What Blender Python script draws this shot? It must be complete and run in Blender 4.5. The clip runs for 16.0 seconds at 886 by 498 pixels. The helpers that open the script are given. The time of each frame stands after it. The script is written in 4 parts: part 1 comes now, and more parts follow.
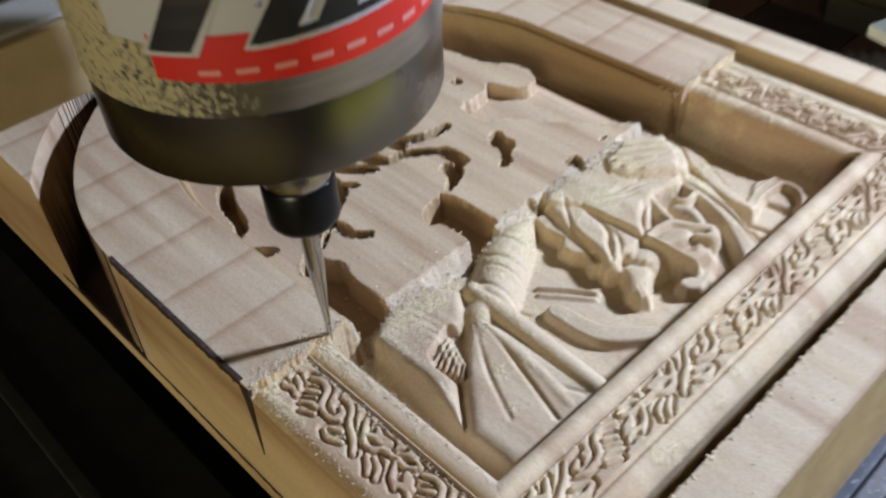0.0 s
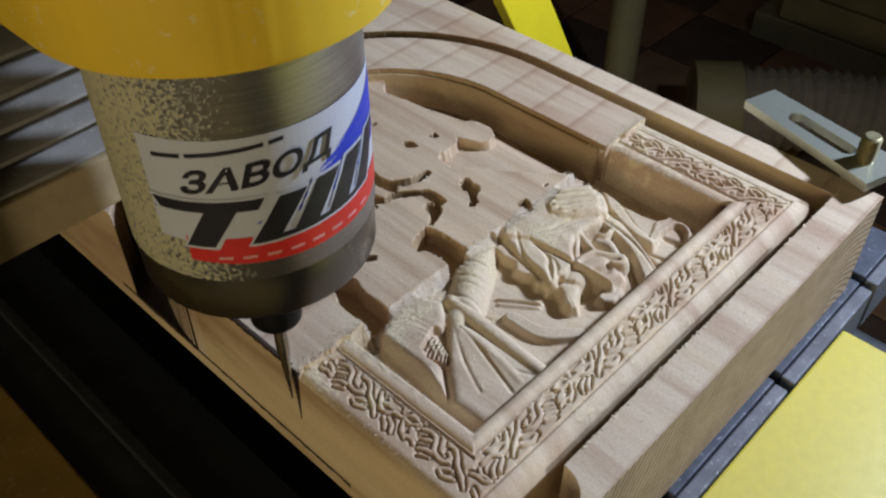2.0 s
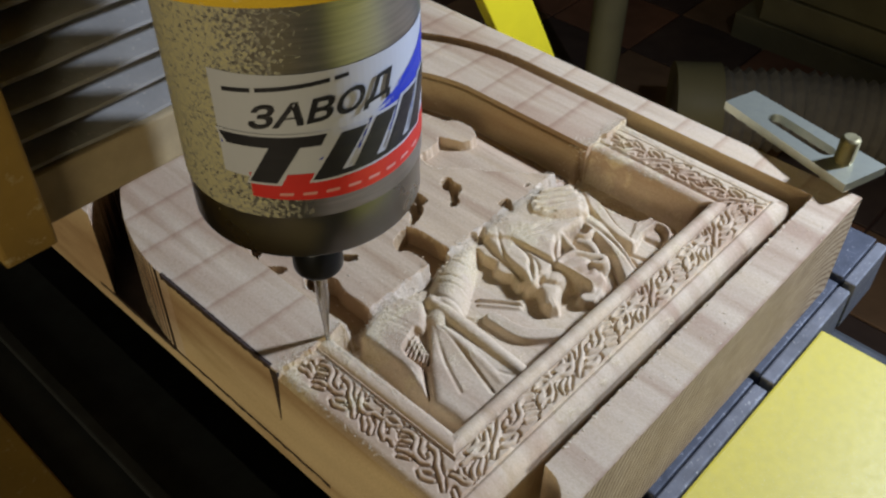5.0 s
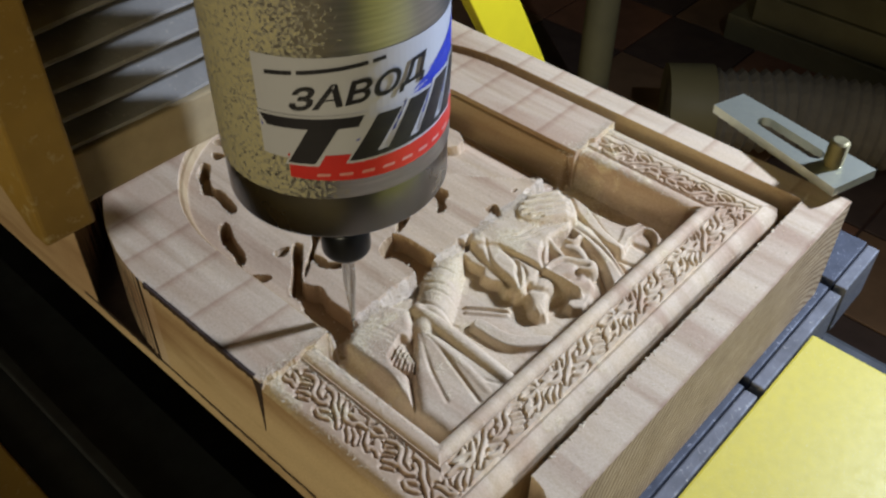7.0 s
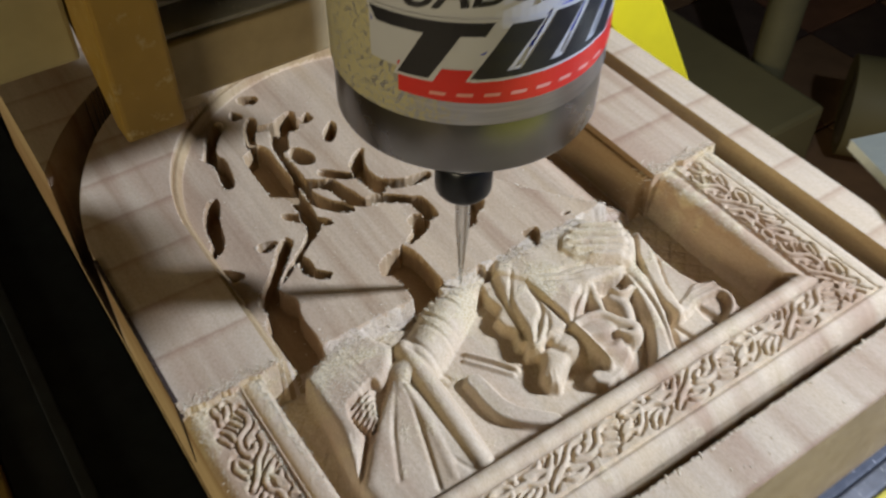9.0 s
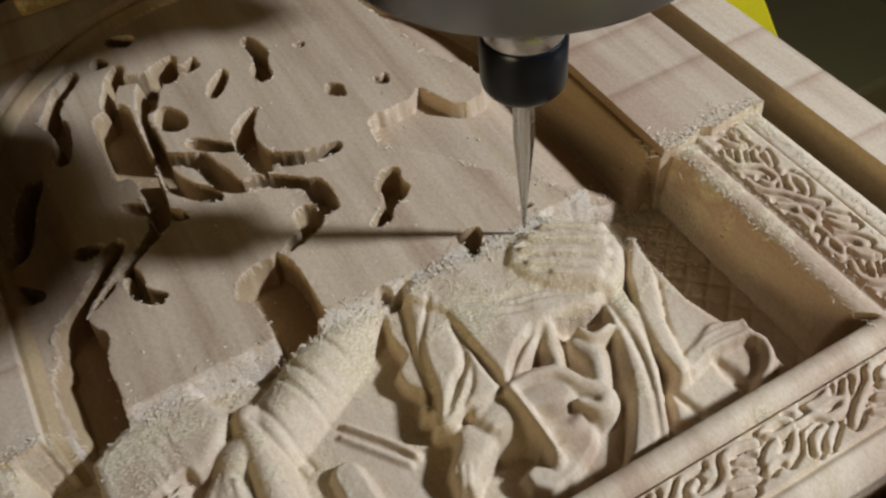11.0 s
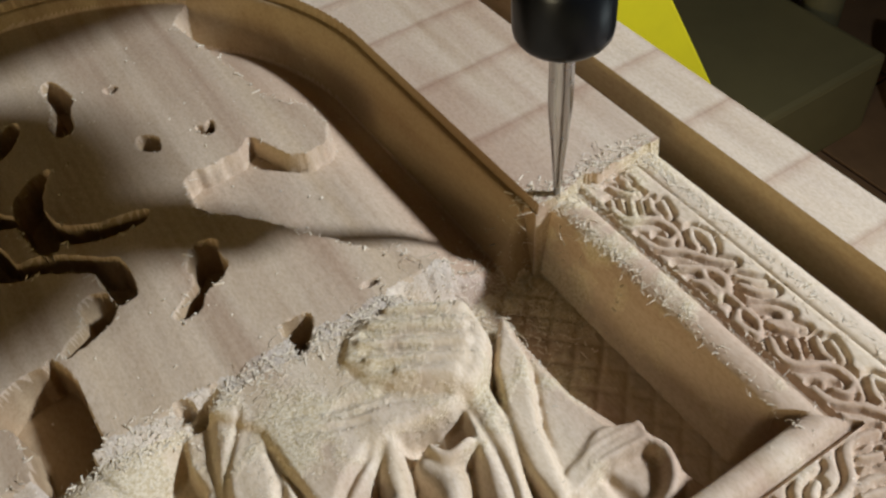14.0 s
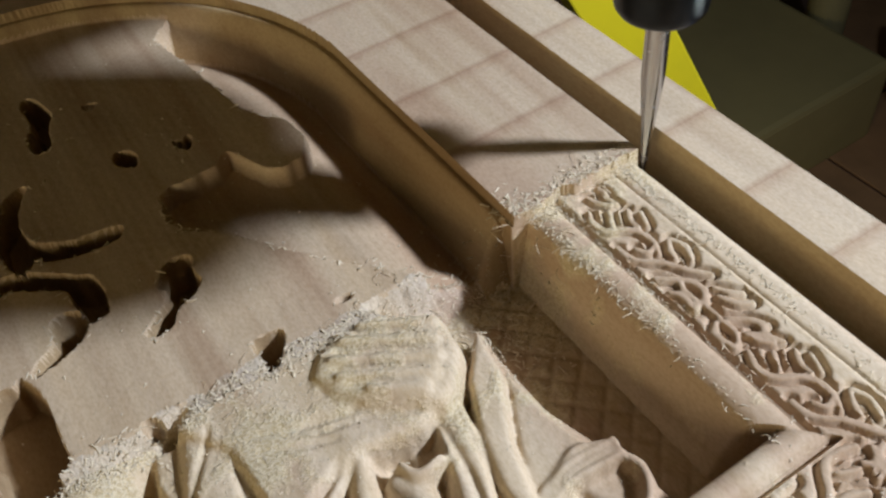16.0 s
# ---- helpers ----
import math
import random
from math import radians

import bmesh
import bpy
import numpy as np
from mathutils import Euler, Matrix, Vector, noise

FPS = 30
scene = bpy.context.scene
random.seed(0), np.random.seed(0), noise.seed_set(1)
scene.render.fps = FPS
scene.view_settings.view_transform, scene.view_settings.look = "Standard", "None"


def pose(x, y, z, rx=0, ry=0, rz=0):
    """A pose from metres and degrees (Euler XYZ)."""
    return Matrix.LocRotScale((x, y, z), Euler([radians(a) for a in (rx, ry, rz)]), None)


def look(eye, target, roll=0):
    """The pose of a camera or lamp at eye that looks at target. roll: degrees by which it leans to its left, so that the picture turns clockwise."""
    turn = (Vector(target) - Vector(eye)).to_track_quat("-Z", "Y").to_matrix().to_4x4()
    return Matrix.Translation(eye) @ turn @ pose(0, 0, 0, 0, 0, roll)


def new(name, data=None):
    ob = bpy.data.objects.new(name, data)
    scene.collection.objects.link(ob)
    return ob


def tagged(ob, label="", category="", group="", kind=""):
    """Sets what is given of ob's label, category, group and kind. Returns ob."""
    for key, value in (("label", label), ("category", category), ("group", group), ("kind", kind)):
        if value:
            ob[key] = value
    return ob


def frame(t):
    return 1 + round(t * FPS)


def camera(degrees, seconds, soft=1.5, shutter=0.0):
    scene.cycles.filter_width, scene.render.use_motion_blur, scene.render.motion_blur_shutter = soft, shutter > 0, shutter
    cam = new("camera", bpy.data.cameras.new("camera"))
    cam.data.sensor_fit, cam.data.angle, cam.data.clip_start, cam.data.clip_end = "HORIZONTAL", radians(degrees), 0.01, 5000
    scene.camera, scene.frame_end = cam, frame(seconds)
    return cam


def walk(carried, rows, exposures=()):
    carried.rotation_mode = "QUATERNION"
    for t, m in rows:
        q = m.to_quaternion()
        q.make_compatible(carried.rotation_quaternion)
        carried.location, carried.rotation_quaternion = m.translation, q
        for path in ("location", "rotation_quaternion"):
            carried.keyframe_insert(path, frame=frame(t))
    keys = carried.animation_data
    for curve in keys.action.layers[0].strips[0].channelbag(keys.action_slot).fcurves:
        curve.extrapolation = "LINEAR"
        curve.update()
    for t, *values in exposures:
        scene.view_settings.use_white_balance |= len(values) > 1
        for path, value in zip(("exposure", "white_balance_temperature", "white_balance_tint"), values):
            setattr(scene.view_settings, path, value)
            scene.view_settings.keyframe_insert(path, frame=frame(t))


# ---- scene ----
cam = camera(52.0, 16.0, soft=2.3, shutter=0.5)
PATH = [
    (0, (-0.05593, -0.05634, 0.16873), (0.13857, 0.16833, -0.09903), -4.61),
    (0.2, (-0.07202, -0.06298, 0.18528), (0.1356, 0.15384, -0.07908), -1.48),
    (0.5, (-0.0884, -0.0747, 0.21639), (0.11899, 0.13562, -0.05334), 0.16),
    (1, (-0.11403, -0.0934, 0.24562), (0.0994, 0.11248, -0.02283), 0.24),
    (1.5, (-0.10932, -0.09366, 0.24579), (0.10151, 0.11215, -0.02475), -0.69),
    (2, (-0.10892, -0.09189, 0.24255), (0.10174, 0.11221, -0.02941), -0.55),
    (2.5, (-0.1082, -0.09125, 0.2442), (0.10124, 0.11164, -0.0296), -0.52),
    (3, (-0.10969, -0.09068, 0.24254), (0.10252, 0.11021, -0.03061), 0.15),
    (3.5, (-0.11022, -0.09193, 0.24538), (0.10181, 0.1079, -0.02868), 0.1),
    (4, (-0.10805, -0.0913, 0.24182), (0.10583, 0.10872, -0.03067), 0.14),
    (6.5, (-0.10806, -0.09192, 0.24186), (0.10899, 0.10463, -0.03065), 0.82),
    (7, (-0.10266, -0.09163, 0.24077), (0.11515, 0.1057, -0.03056), 0.49),
    (7.5, (-0.09432, -0.09351, 0.24063), (0.11821, 0.10589, -0.03335), 0.28),
    (8, (-0.0801, -0.10072, 0.2432), (0.11878, 0.10919, -0.03317), 0.63),
    (8.5, (-0.05532, -0.10566, 0.24095), (0.12579, 0.118, -0.03686), 0.6),
    (8.7, (-0.04104, -0.09377, 0.23085), (0.1291, 0.13306, -0.05128), 0.96),
    (11, (0.06499, -0.03207, 0.1496), (0.17407, 0.20482, -0.15369), -6.12),
    (11.5, (0.076, -0.02606, 0.14094), (0.18244, 0.21299, -0.16159), -7.55),
    (12, (0.08691, -0.01519, 0.1324), (0.18549, 0.22285, -0.17358), -9.66),
    (12.5, (0.09187, -0.0105, 0.12476), (0.19508, 0.22547, -0.18129), -9.23),
    (13, (0.09547, -0.0107, 0.12472), (0.2074, 0.22474, -0.17865), -7.93),
    (13.5, (0.09969, -0.01288, 0.12326), (0.22292, 0.22029, -0.17748), -6.21),
    (14, (0.10273, -0.01211, 0.12313), (0.23312, 0.22164, -0.17412), -5.65),
    (14.5, (0.10702, -0.01185, 0.12251), (0.2355, 0.22334, -0.17443), -6.55),
    (15, (0.10657, -0.01128, 0.12281), (0.23923, 0.22282, -0.17316), -5.85),
    (15.5, (0.10833, -0.0119, 0.12282), (0.24431, 0.22109, -0.17252), -5.34),
    (16, (0.10912, -0.01414, 0.12112), (0.23823, 0.22515, -0.17226), -6.81),
]
walk(cam, [(t, look(eye, target, roll)) for t, eye, target, roll in PATH], [(0, 0.25, 5700, 15), (1, 0.25, 5700, 15), (1.5, -0.05, 5700, 15), (3, -0.05, 5700, 15), (6.5, 0.05, 5700, 15), (8.7, 0.1, 5800, 15), (11, -0.3, 6200, 14), (11.5, -0.4, 6200, 14), (12, -0.6, 6200, 14), (12.5, -0.6, 6200, 14), (13, -0.3, 6200, 14), (14, -0.18, 6200, 14), (16, -0.16, 6200, 14)])

# tip of the bit along its pass over the panel: seconds, x, z
TOOL = [
    (0, 0.0250, -0.0030),
    (0.5, 0.0168, -0.0018),
    (1, 0.0084, 0.0026),
    (1.5, 0.0010, -0.0022),
    (2, -0.0040, -0.0110),
    (2.5, -0.0053, -0.0190),
    (3, -0.0042, -0.0086),
    (3.5, 0.0006, -0.0012),
    (4, 0.0103, -0.0012),
    (4.2, 0.0126, -0.0016),
    (6.5, 0.0381, -0.0160),
    (7, 0.0423, -0.0088),
    (7.5, 0.0600, -0.0062),
    (8, 0.0774, -0.0060),
    (8.5, 0.0825, -0.0068),
    (8.7, 0.0870, -0.0064),
    (11, 0.1388, -0.0042),
    (11.5, 0.1505, -0.0070),
    (12, 0.1592, -0.0148),
    (12.5, 0.1640, -0.0206),
    (13, 0.1727, -0.0205),
    (13.5, 0.1762, -0.0165),
    (14, 0.1820, -0.0058),
    (14.5, 0.1886, -0.0043),
    (15, 0.1941, -0.0040),
    (15.5, 0.2030, -0.0030),
    (16, 0.2098, -0.0105),
]
PASS_Y = 0.0835

# ---------------------------------------------------------------- light
world = bpy.data.worlds.new("room_air")
scene.world = world
world.use_nodes = True
world.node_tree.nodes["Background"].inputs[0].default_value = (1.0, 0.78, 0.48, 1)
world.node_tree.nodes["Background"].inputs[1].default_value = 0.042
scene.view_settings.exposure = 0.0


def area_lamp(name, eye, target, size, watts, colour):
    data = bpy.data.lights.new(name, "AREA")
    data.shape, data.size, data.energy, data.color = "DISK", size, watts, colour
    ob = new(name, data)
    ob.matrix_world = look(eye, target)
    return ob


area_lamp("work_light", (0.620, -0.220, 0.410), (0.1, 0.1, 0.0), 0.06, 8.2, (0.78, 0.865, 1.0))
# unseen warm fill lamp, added to brighten left-facing sides and shadows
area_lamp("fill_light", (-1.6, -0.75, 0.30), (0.0, 0.1, 0.0), 0.7, 13.0, (1.0, 0.82, 0.47))

# ---------------------------------------------------------------- materials


def material(name):
    m = bpy.data.materials.new(name)
    m.use_nodes = True
    t = m.node_tree
    return m, t, t.nodes["Principled BSDF"]


def node(t, kind, **values):
    n = t.nodes.new(kind)
    for k, v in values.items():
        n.inputs[k.replace("_", " ")].default_value = v
    return n


def coords(t, scale=(1, 1, 1), turn=(0, 0, 0)):
    c = t.nodes.new("ShaderNodeTexCoord")
    m = t.nodes.new("ShaderNodeMapping")
    m.inputs["Scale"].default_value = scale
    m.inputs["Rotation"].default_value = turn
    t.links.new(c.outputs["Object"], m.inputs["Vector"])
    return m.outputs[0]


def ramp(t, source, stops):
    r = t.nodes.new("ShaderNodeValToRGB")
    e = r.color_ramp.elements
    while len(e) < len(stops):
        e.new(0.5)
    for one, (at, colour) in zip(e, stops):
        one.position = at
        one.color = (*colour, 1) if len(colour) == 3 else colour
    t.links.new(source, r.inputs[0])
    return r.outputs[0]


def mixed(t, kind, factor, a, b):
    n = t.nodes.new("ShaderNodeMix")
    n.data_type, n.blend_type = "RGBA", kind
    if isinstance(factor, (int, float)):
        n.inputs[0].default_value = factor
    else:
        t.links.new(factor, n.inputs[0])
    for socket, v in ((n.inputs[6], a), (n.inputs[7], b)):
        if isinstance(v, tuple):
            socket.default_value = (*v, 1)
        else:
            t.links.new(v, socket)
    return n.outputs[2]


def bump(t, p, height, strength, distance):
    b = t.nodes.new("ShaderNodeBump")
    b.inputs["Strength"].default_value, b.inputs["Distance"].default_value = strength, distance
    t.links.new(height, b.inputs["Height"])
    t.links.new(b.outputs[0], p.inputs["Normal"])


def wood(name, light, dark, rough=0.62, fuzz=0.25, saw=0.0):
    """Pale alder: long grain along y, broad bands across it, fine pores and saw fuzz."""
    m, t, p = material(name)
    grain = node(t, "ShaderNodeTexNoise", Scale=1.0, Detail=6.0, Roughness=0.62)
    t.links.new(coords(t, (170, 9, 60)), grain.inputs["Vector"])
    broad = node(t, "ShaderNodeTexNoise", Scale=1.0, Detail=3.0, Distortion=0.6)
    t.links.new(coords(t, (55, 5, 20)), broad.inputs["Vector"])
    fine = node(t, "ShaderNodeTexNoise", Scale=1.0, Detail=3.0)
    t.links.new(coords(t, (1900, 900, 1500)), fine.inputs["Vector"])
    c1 = ramp(t, grain.outputs[0], [(0.3, dark), (0.52, light), (0.8, tuple(min(1, v * 1.12) for v in light))])
    c2 = ramp(t, broad.outputs[0], [(0.34, (0.72, 0.62, 0.58)), (0.56, (1, 1, 1)), (0.75, (1.0, 0.97, 0.9))])
    c3 = ramp(t, fine.outputs[0], [(0.3, (0.84, 0.8, 0.74)), (0.6, (1, 1, 1))])
    c = mixed(t, "MULTIPLY", 0.8, mixed(t, "MULTIPLY", 0.9, c1, c2), c3)
    if saw:  # planer bands across the grain
        w = t.nodes.new("ShaderNodeTexWave")
        w.bands_direction, w.wave_profile = "Y", "SAW"
        for key, v in (("Scale", 15.0), ("Distortion", 1.2), ("Detail", 3.0), ("Detail Scale", 0.8)):
            w.inputs[key].default_value = v
        t.links.new(coords(t, (0.35, 1, 1)), w.inputs["Vector"])
        c = mixed(t, "MULTIPLY", saw, c, ramp(t, w.outputs[0], [(0.0, (0.72, 0.62, 0.58)), (0.08, (1, 1, 1)), (0.86, (0.97, 0.95, 0.94)), (1.0, (0.82, 0.74, 0.71))]))
    t.links.new(c, p.inputs["Base Color"])
    p.inputs["Roughness"].default_value = rough
    p.inputs["Specular IOR Level"].default_value = 0.25
    bump(t, p, fine.outputs[0], fuzz, 0.0004)
    return m


def plain(name, colour, rough=0.5, metal=0.0, spots=0.25, size=60.0, relief=0.0, dust=None):
    m, t, p = material(name)
    n = node(t, "ShaderNodeTexNoise", Scale=size, Detail=5.0, Roughness=0.6)
    t.links.new(coords(t), n.inputs["Vector"])
    low = tuple(v * (1 - spots) for v in colour)
    c = ramp(t, n.outputs[0], [(0.3, low), (0.65, colour)])
    if dust:
        d = node(t, "ShaderNodeTexNoise", Scale=size * 6, Detail=4.0, Roughness=0.7)
        t.links.new(coords(t), d.inputs["Vector"])
        mask = ramp(t, d.outputs[0], [(dust[0], (0, 0, 0)), (dust[0] + 0.12, (1, 1, 1))])
        c = mixed(t, "MIX", mask, c, dust[1])
    t.links.new(c, p.inputs["Base Color"])
    r = ramp(t, n.outputs[0], [(0.3, (rough * 1.2,) * 3), (0.7, (rough * 0.85,) * 3)])
    t.links.new(r, p.inputs["Roughness"])
    p.inputs["Metallic"].default_value = metal
    if relief:
        bump(t, p, n.outputs[0], 0.4, relief)
    return m


WOOD = wood("alder_wood", (0.66, 0.54, 0.37), (0.55, 0.43, 0.265), 0.62, 0.12)
def carved_wood(name, light, dark):
    """Freshly cut alder with clinging sawdust, thickest towards the cut."""
    m = wood(name, light, dark, 0.66, 0.12)
    t = m.node_tree
    p = t.nodes["Principled BSDF"]
    under = p.inputs["Base Color"].links[0].from_socket
    grit = node(t, "ShaderNodeTexNoise", Scale=1.0, Detail=5.0, Roughness=0.7)
    t.links.new(coords(t, (1500, 1500, 1500)), grit.inputs["Vector"])
    drift = node(t, "ShaderNodeTexNoise", Scale=95.0, Detail=5.0, Roughness=0.62)
    t.links.new(coords(t), drift.inputs["Vector"])
    where = t.nodes.new("ShaderNodeTexCoord")
    split = t.nodes.new("ShaderNodeSeparateXYZ")
    t.links.new(where.outputs["Object"], split.inputs[0])
    near = t.nodes.new("ShaderNodeMapRange")
    for key, v in (("From Min", 0.035), ("From Max", 0.088), ("To Min", -0.07), ("To Max", 0.12)):
        near.inputs[key].default_value = v
    t.links.new(split.outputs[1], near.inputs["Value"])
    total = t.nodes.new("ShaderNodeMath")
    total.operation = "ADD"
    t.links.new(drift.outputs[0], total.inputs[0])
    t.links.new(near.outputs[0], total.inputs[1])
    patch = ramp(t, total.outputs[0], [(0.53, (0, 0, 0)), (0.66, (1, 1, 1))])
    crumbs = ramp(t, grit.outputs[0], [(0.38, (0.58, 0.44, 0.23)), (0.58, (0.76, 0.64, 0.42))])
    t.links.new(mixed(t, "MIX", patch, under, crumbs), p.inputs["Base Color"])
    lift = t.nodes.new("ShaderNodeMath")
    lift.operation = "MULTIPLY"
    t.links.new(grit.outputs[0], lift.inputs[0])
    t.links.new(patch, lift.inputs[1])
    bump(t, p, lift.outputs[0], 0.75, 0.0007)
    return m


CARVED = carved_wood("carved_alder", (0.68, 0.55, 0.375), (0.57, 0.44, 0.27))
ROUGHED = wood("roughed_alder", (0.61, 0.475, 0.315), (0.49, 0.355, 0.22), 0.66, 0.14)
RAW_WOOD = wood("planed_wood", (0.655, 0.535, 0.375), (0.555, 0.43, 0.28), 0.6, 0.12, 1.0)
SIDE_WOOD = wood("sawn_side_wood", (0.64, 0.50, 0.29), (0.40, 0.27, 0.13), 0.7, 0.4)
TORN = wood("torn_wood", (0.66, 0.56, 0.42), (0.52, 0.42, 0.29), 0.8, 0.6)
# Brown cut wood, darkened further to carry the shade of wall and groove
SHADED_CUT = wood("shaded_cut_wood", (0.46, 0.345, 0.185), (0.35, 0.24, 0.12), 0.6, 0.2)
# Browner wood for channel cells: the shade in them is put into the colour
SHADED_CHANNEL = wood("shaded_channel_wood", (0.47, 0.34, 0.19), (0.37, 0.25, 0.13), 0.6, 0.2)
# Scorched wood, its black deepened to hold the carriage's shadow as well
SCORCH_SHADE = plain("scorched_shaded_wood", (0.030, 0.018, 0.012), 0.45, 0.0, 0.5, 120)


def end_grain():
    """Growth rings of a sawn end."""
    m, t, p = material("end_grain")
    rings = t.nodes.new("ShaderNodeTexWave")
    rings.wave_type, rings.rings_direction = "RINGS", "Y"
    rings.inputs["Scale"].default_value = 95
    rings.inputs["Distortion"].default_value = 3.5
    rings.inputs["Detail"].default_value = 3
    c = t.nodes.new("ShaderNodeTexCoord")
    mp = t.nodes.new("ShaderNodeMapping")
    mp.inputs["Location"].default_value = (-0.195, 0, 0.085)
    t.links.new(c.outputs["Object"], mp.inputs["Vector"])
    t.links.new(mp.outputs[0], rings.inputs["Vector"])
    n = node(t, "ShaderNodeTexNoise", Scale=70.0, Detail=6.0, Roughness=0.65)
    t.links.new(coords(t), n.inputs["Vector"])
    saw = node(t, "ShaderNodeTexNoise", Scale=1.0, Detail=4.0)
    t.links.new(coords(t, (120, 100, 900), (0, 0.5, 0)), saw.inputs["Vector"])
    c1 = ramp(t, rings.outputs[0], [(0.1, (0.27, 0.185, 0.105)), (0.6, (0.5, 0.4, 0.27))])
    c2 = ramp(t, n.outputs[0], [(0.3, (0.7, 0.68, 0.64)), (0.62, (1, 1, 1))])
    c3 = ramp(t, saw.outputs[0], [(0.35, (0.8, 0.79, 0.77)), (0.6, (1, 1, 1))])
    t.links.new(mixed(t, "MULTIPLY", 0.8, mixed(t, "MULTIPLY", 0.9, c1, c2), c3), p.inputs["Base Color"])
    p.inputs["Roughness"].default_value = 0.7
    p.inputs["Specular IOR Level"].default_value = 0.2
    bump(t, p, saw.outputs[0], 0.3, 0.0005)
    return m


END_GRAIN = end_grain()
CHAR = plain("charred_edge", (0.05, 0.03, 0.02), 0.8)
STEEL = plain("brushed_steel", (0.56, 0.55, 0.52), 0.33, 0.95, 0.15, 30)


def dusty_steel():
    """Brushed steel with a patch of settled wood dust on one flank."""
    m, t, p = material("dusty_steel")
    brush = node(t, "ShaderNodeTexNoise", Scale=1.0, Detail=4.0)
    t.links.new(coords(t, (60, 60, 1200)), brush.inputs["Vector"])
    d = node(t, "ShaderNodeTexNoise", Scale=900.0, Detail=6.0, Roughness=0.7)
    t.links.new(coords(t), d.inputs["Vector"])
    shape = t.nodes.new("ShaderNodeMath")
    shape.operation = "MULTIPLY_ADD"
    c = t.nodes.new("ShaderNodeTexCoord")
    s = t.nodes.new("ShaderNodeSeparateXYZ")
    t.links.new(c.outputs["Object"], s.inputs[0])
    t.links.new(s.outputs[0], shape.inputs[0])
    shape.inputs[1].default_value = -15.0
    t.links.new(d.outputs[0], shape.inputs[2])
    mask = ramp(t, shape.outputs[0], [(0.86, (0, 0, 0)), (1.02, (1, 1, 1))])
    steel = ramp(t, brush.outputs[0], [(0.35, (0.36, 0.37, 0.39)), (0.65, (0.47, 0.48, 0.49))])
    t.links.new(mixed(t, "MIX", mask, steel, (0.50, 0.46, 0.26)), p.inputs["Base Color"])
    t.links.new(ramp(t, mask, [(0.0, (0.36,) * 3), (1.0, (0.85,) * 3)]), p.inputs["Roughness"])
    t.links.new(ramp(t, mask, [(0.0, (0.95,) * 3), (1.0, (0.1,) * 3)]), p.inputs["Metallic"])
    return m


STEEL_DUSTY = dusty_steel()
DARK_STEEL = plain("dark_band", (0.22, 0.225, 0.235), 0.30, 1.0, 0.2, 40)
BIT_STEEL = plain("carbide", (0.55, 0.54, 0.53), 0.25, 1.0, 0.1, 200)
NUT = plain("black_oxide", (0.025, 0.027, 0.03), 0.32, 0.8, 0.3, 90)
ZINC = plain("zinc_plate", (0.68, 0.69, 0.54), 0.34, 0.8, 0.3, 60, 0.0, (0.62, (0.60, 0.58, 0.44)))
YELLOW = plain("yellow_enamel", (0.78, 0.52, 0.02), 0.42, 0.0, 0.12, 35, 0.0003, (0.62, (0.72, 0.62, 0.3)))
# YELLOW dimmed: plates tuned darker, side cover's shade put into the colour
DIM_YELLOW = plain("dimmed_yellow", (0.31, 0.19, 0.03), 0.55, 0.0, 0.3, 30, 0.0, (0.58, (0.40, 0.31, 0.14)))
YELLOW_SHEET = plain("yellow_sheet", (0.62, 0.51, 0.05), 0.45, 0.0, 0.1, 240, 0.0002, (0.6, (0.66, 0.62, 0.36)))
BELLOWS = plain("grey_bellows", (0.28, 0.265, 0.23), 0.6, 0.1, 0.25, 60, 0.0002, (0.60, (0.40, 0.36, 0.28)))
BAR = plain("dusty_bar", (0.4, 0.31, 0.16), 0.7, 0.0, 0.25, 70, 0.0002)
TABLE = plain("slate_table", (0.042, 0.048, 0.066), 0.62, 0.0, 0.35, 90, 0.0001, (0.60, (0.3, 0.3, 0.32)))
BLACK = plain("black_rubber", (0.020, 0.022, 0.021), 0.6, 0.0, 0.4, 50)
RIM = plain("aluminium_rim", (0.15, 0.15, 0.155), 0.7, 0.3, 0.3, 80, 0.0, (0.6, (0.6, 0.58, 0.5)))
DUST = plain("wood_dust", (0.74, 0.63, 0.44), 0.9, 0.0, 0.2, 400, 0.0003)
FLOOR = plain("brown_tile", (0.13, 0.065, 0.04), 0.5, 0.0, 0.35, 6)
WALL = plain("dim_plaster", (0.20, 0.19, 0.16), 0.9, 0.0, 0.3, 3)
POST = plain("cream_paint", (0.32, 0.28, 0.13), 0.5, 0.0, 0.2, 15)
HOSE = plain("grey_hose", (0.36, 0.31, 0.21), 0.55, 0.0, 0.25, 20)
CREAM = plain("cream_plate", (0.40, 0.34, 0.17), 0.6, 0.0, 0.2, 40, 0.0002)
YELLOW_LEG = plain("yellow_leg", (0.82, 0.66, 0.01), 0.45, 0.0, 0.1, 20)
BRASS = plain("passivated_steel", (0.42, 0.37, 0.20), 0.42, 0.9, 0.25, 200)
CABINET = plain("olive_cabinet", (0.30, 0.25, 0.10), 0.6, 0.0, 0.2, 4)
TILES = [plain(n, c, 0.45, 0.0, 0.3, 14) for n, c in (("red_tile", (0.34, 0.16, 0.08)), ("brown_tile_dark", (0.13, 0.085, 0.06)), ("ochre_tile", (0.33, 0.19, 0.09)))]
PAPER = plain("white_film", (0.52, 0.53, 0.56), 0.35, 0.0, 0.06, 60)
INK = plain("black_ink", (0.02, 0.02, 0.025), 0.4, 0.0, 0.3, 60)
BLUE = plain("blue_ink", (0.03, 0.05, 0.45), 0.4, 0.0, 0.15, 60)
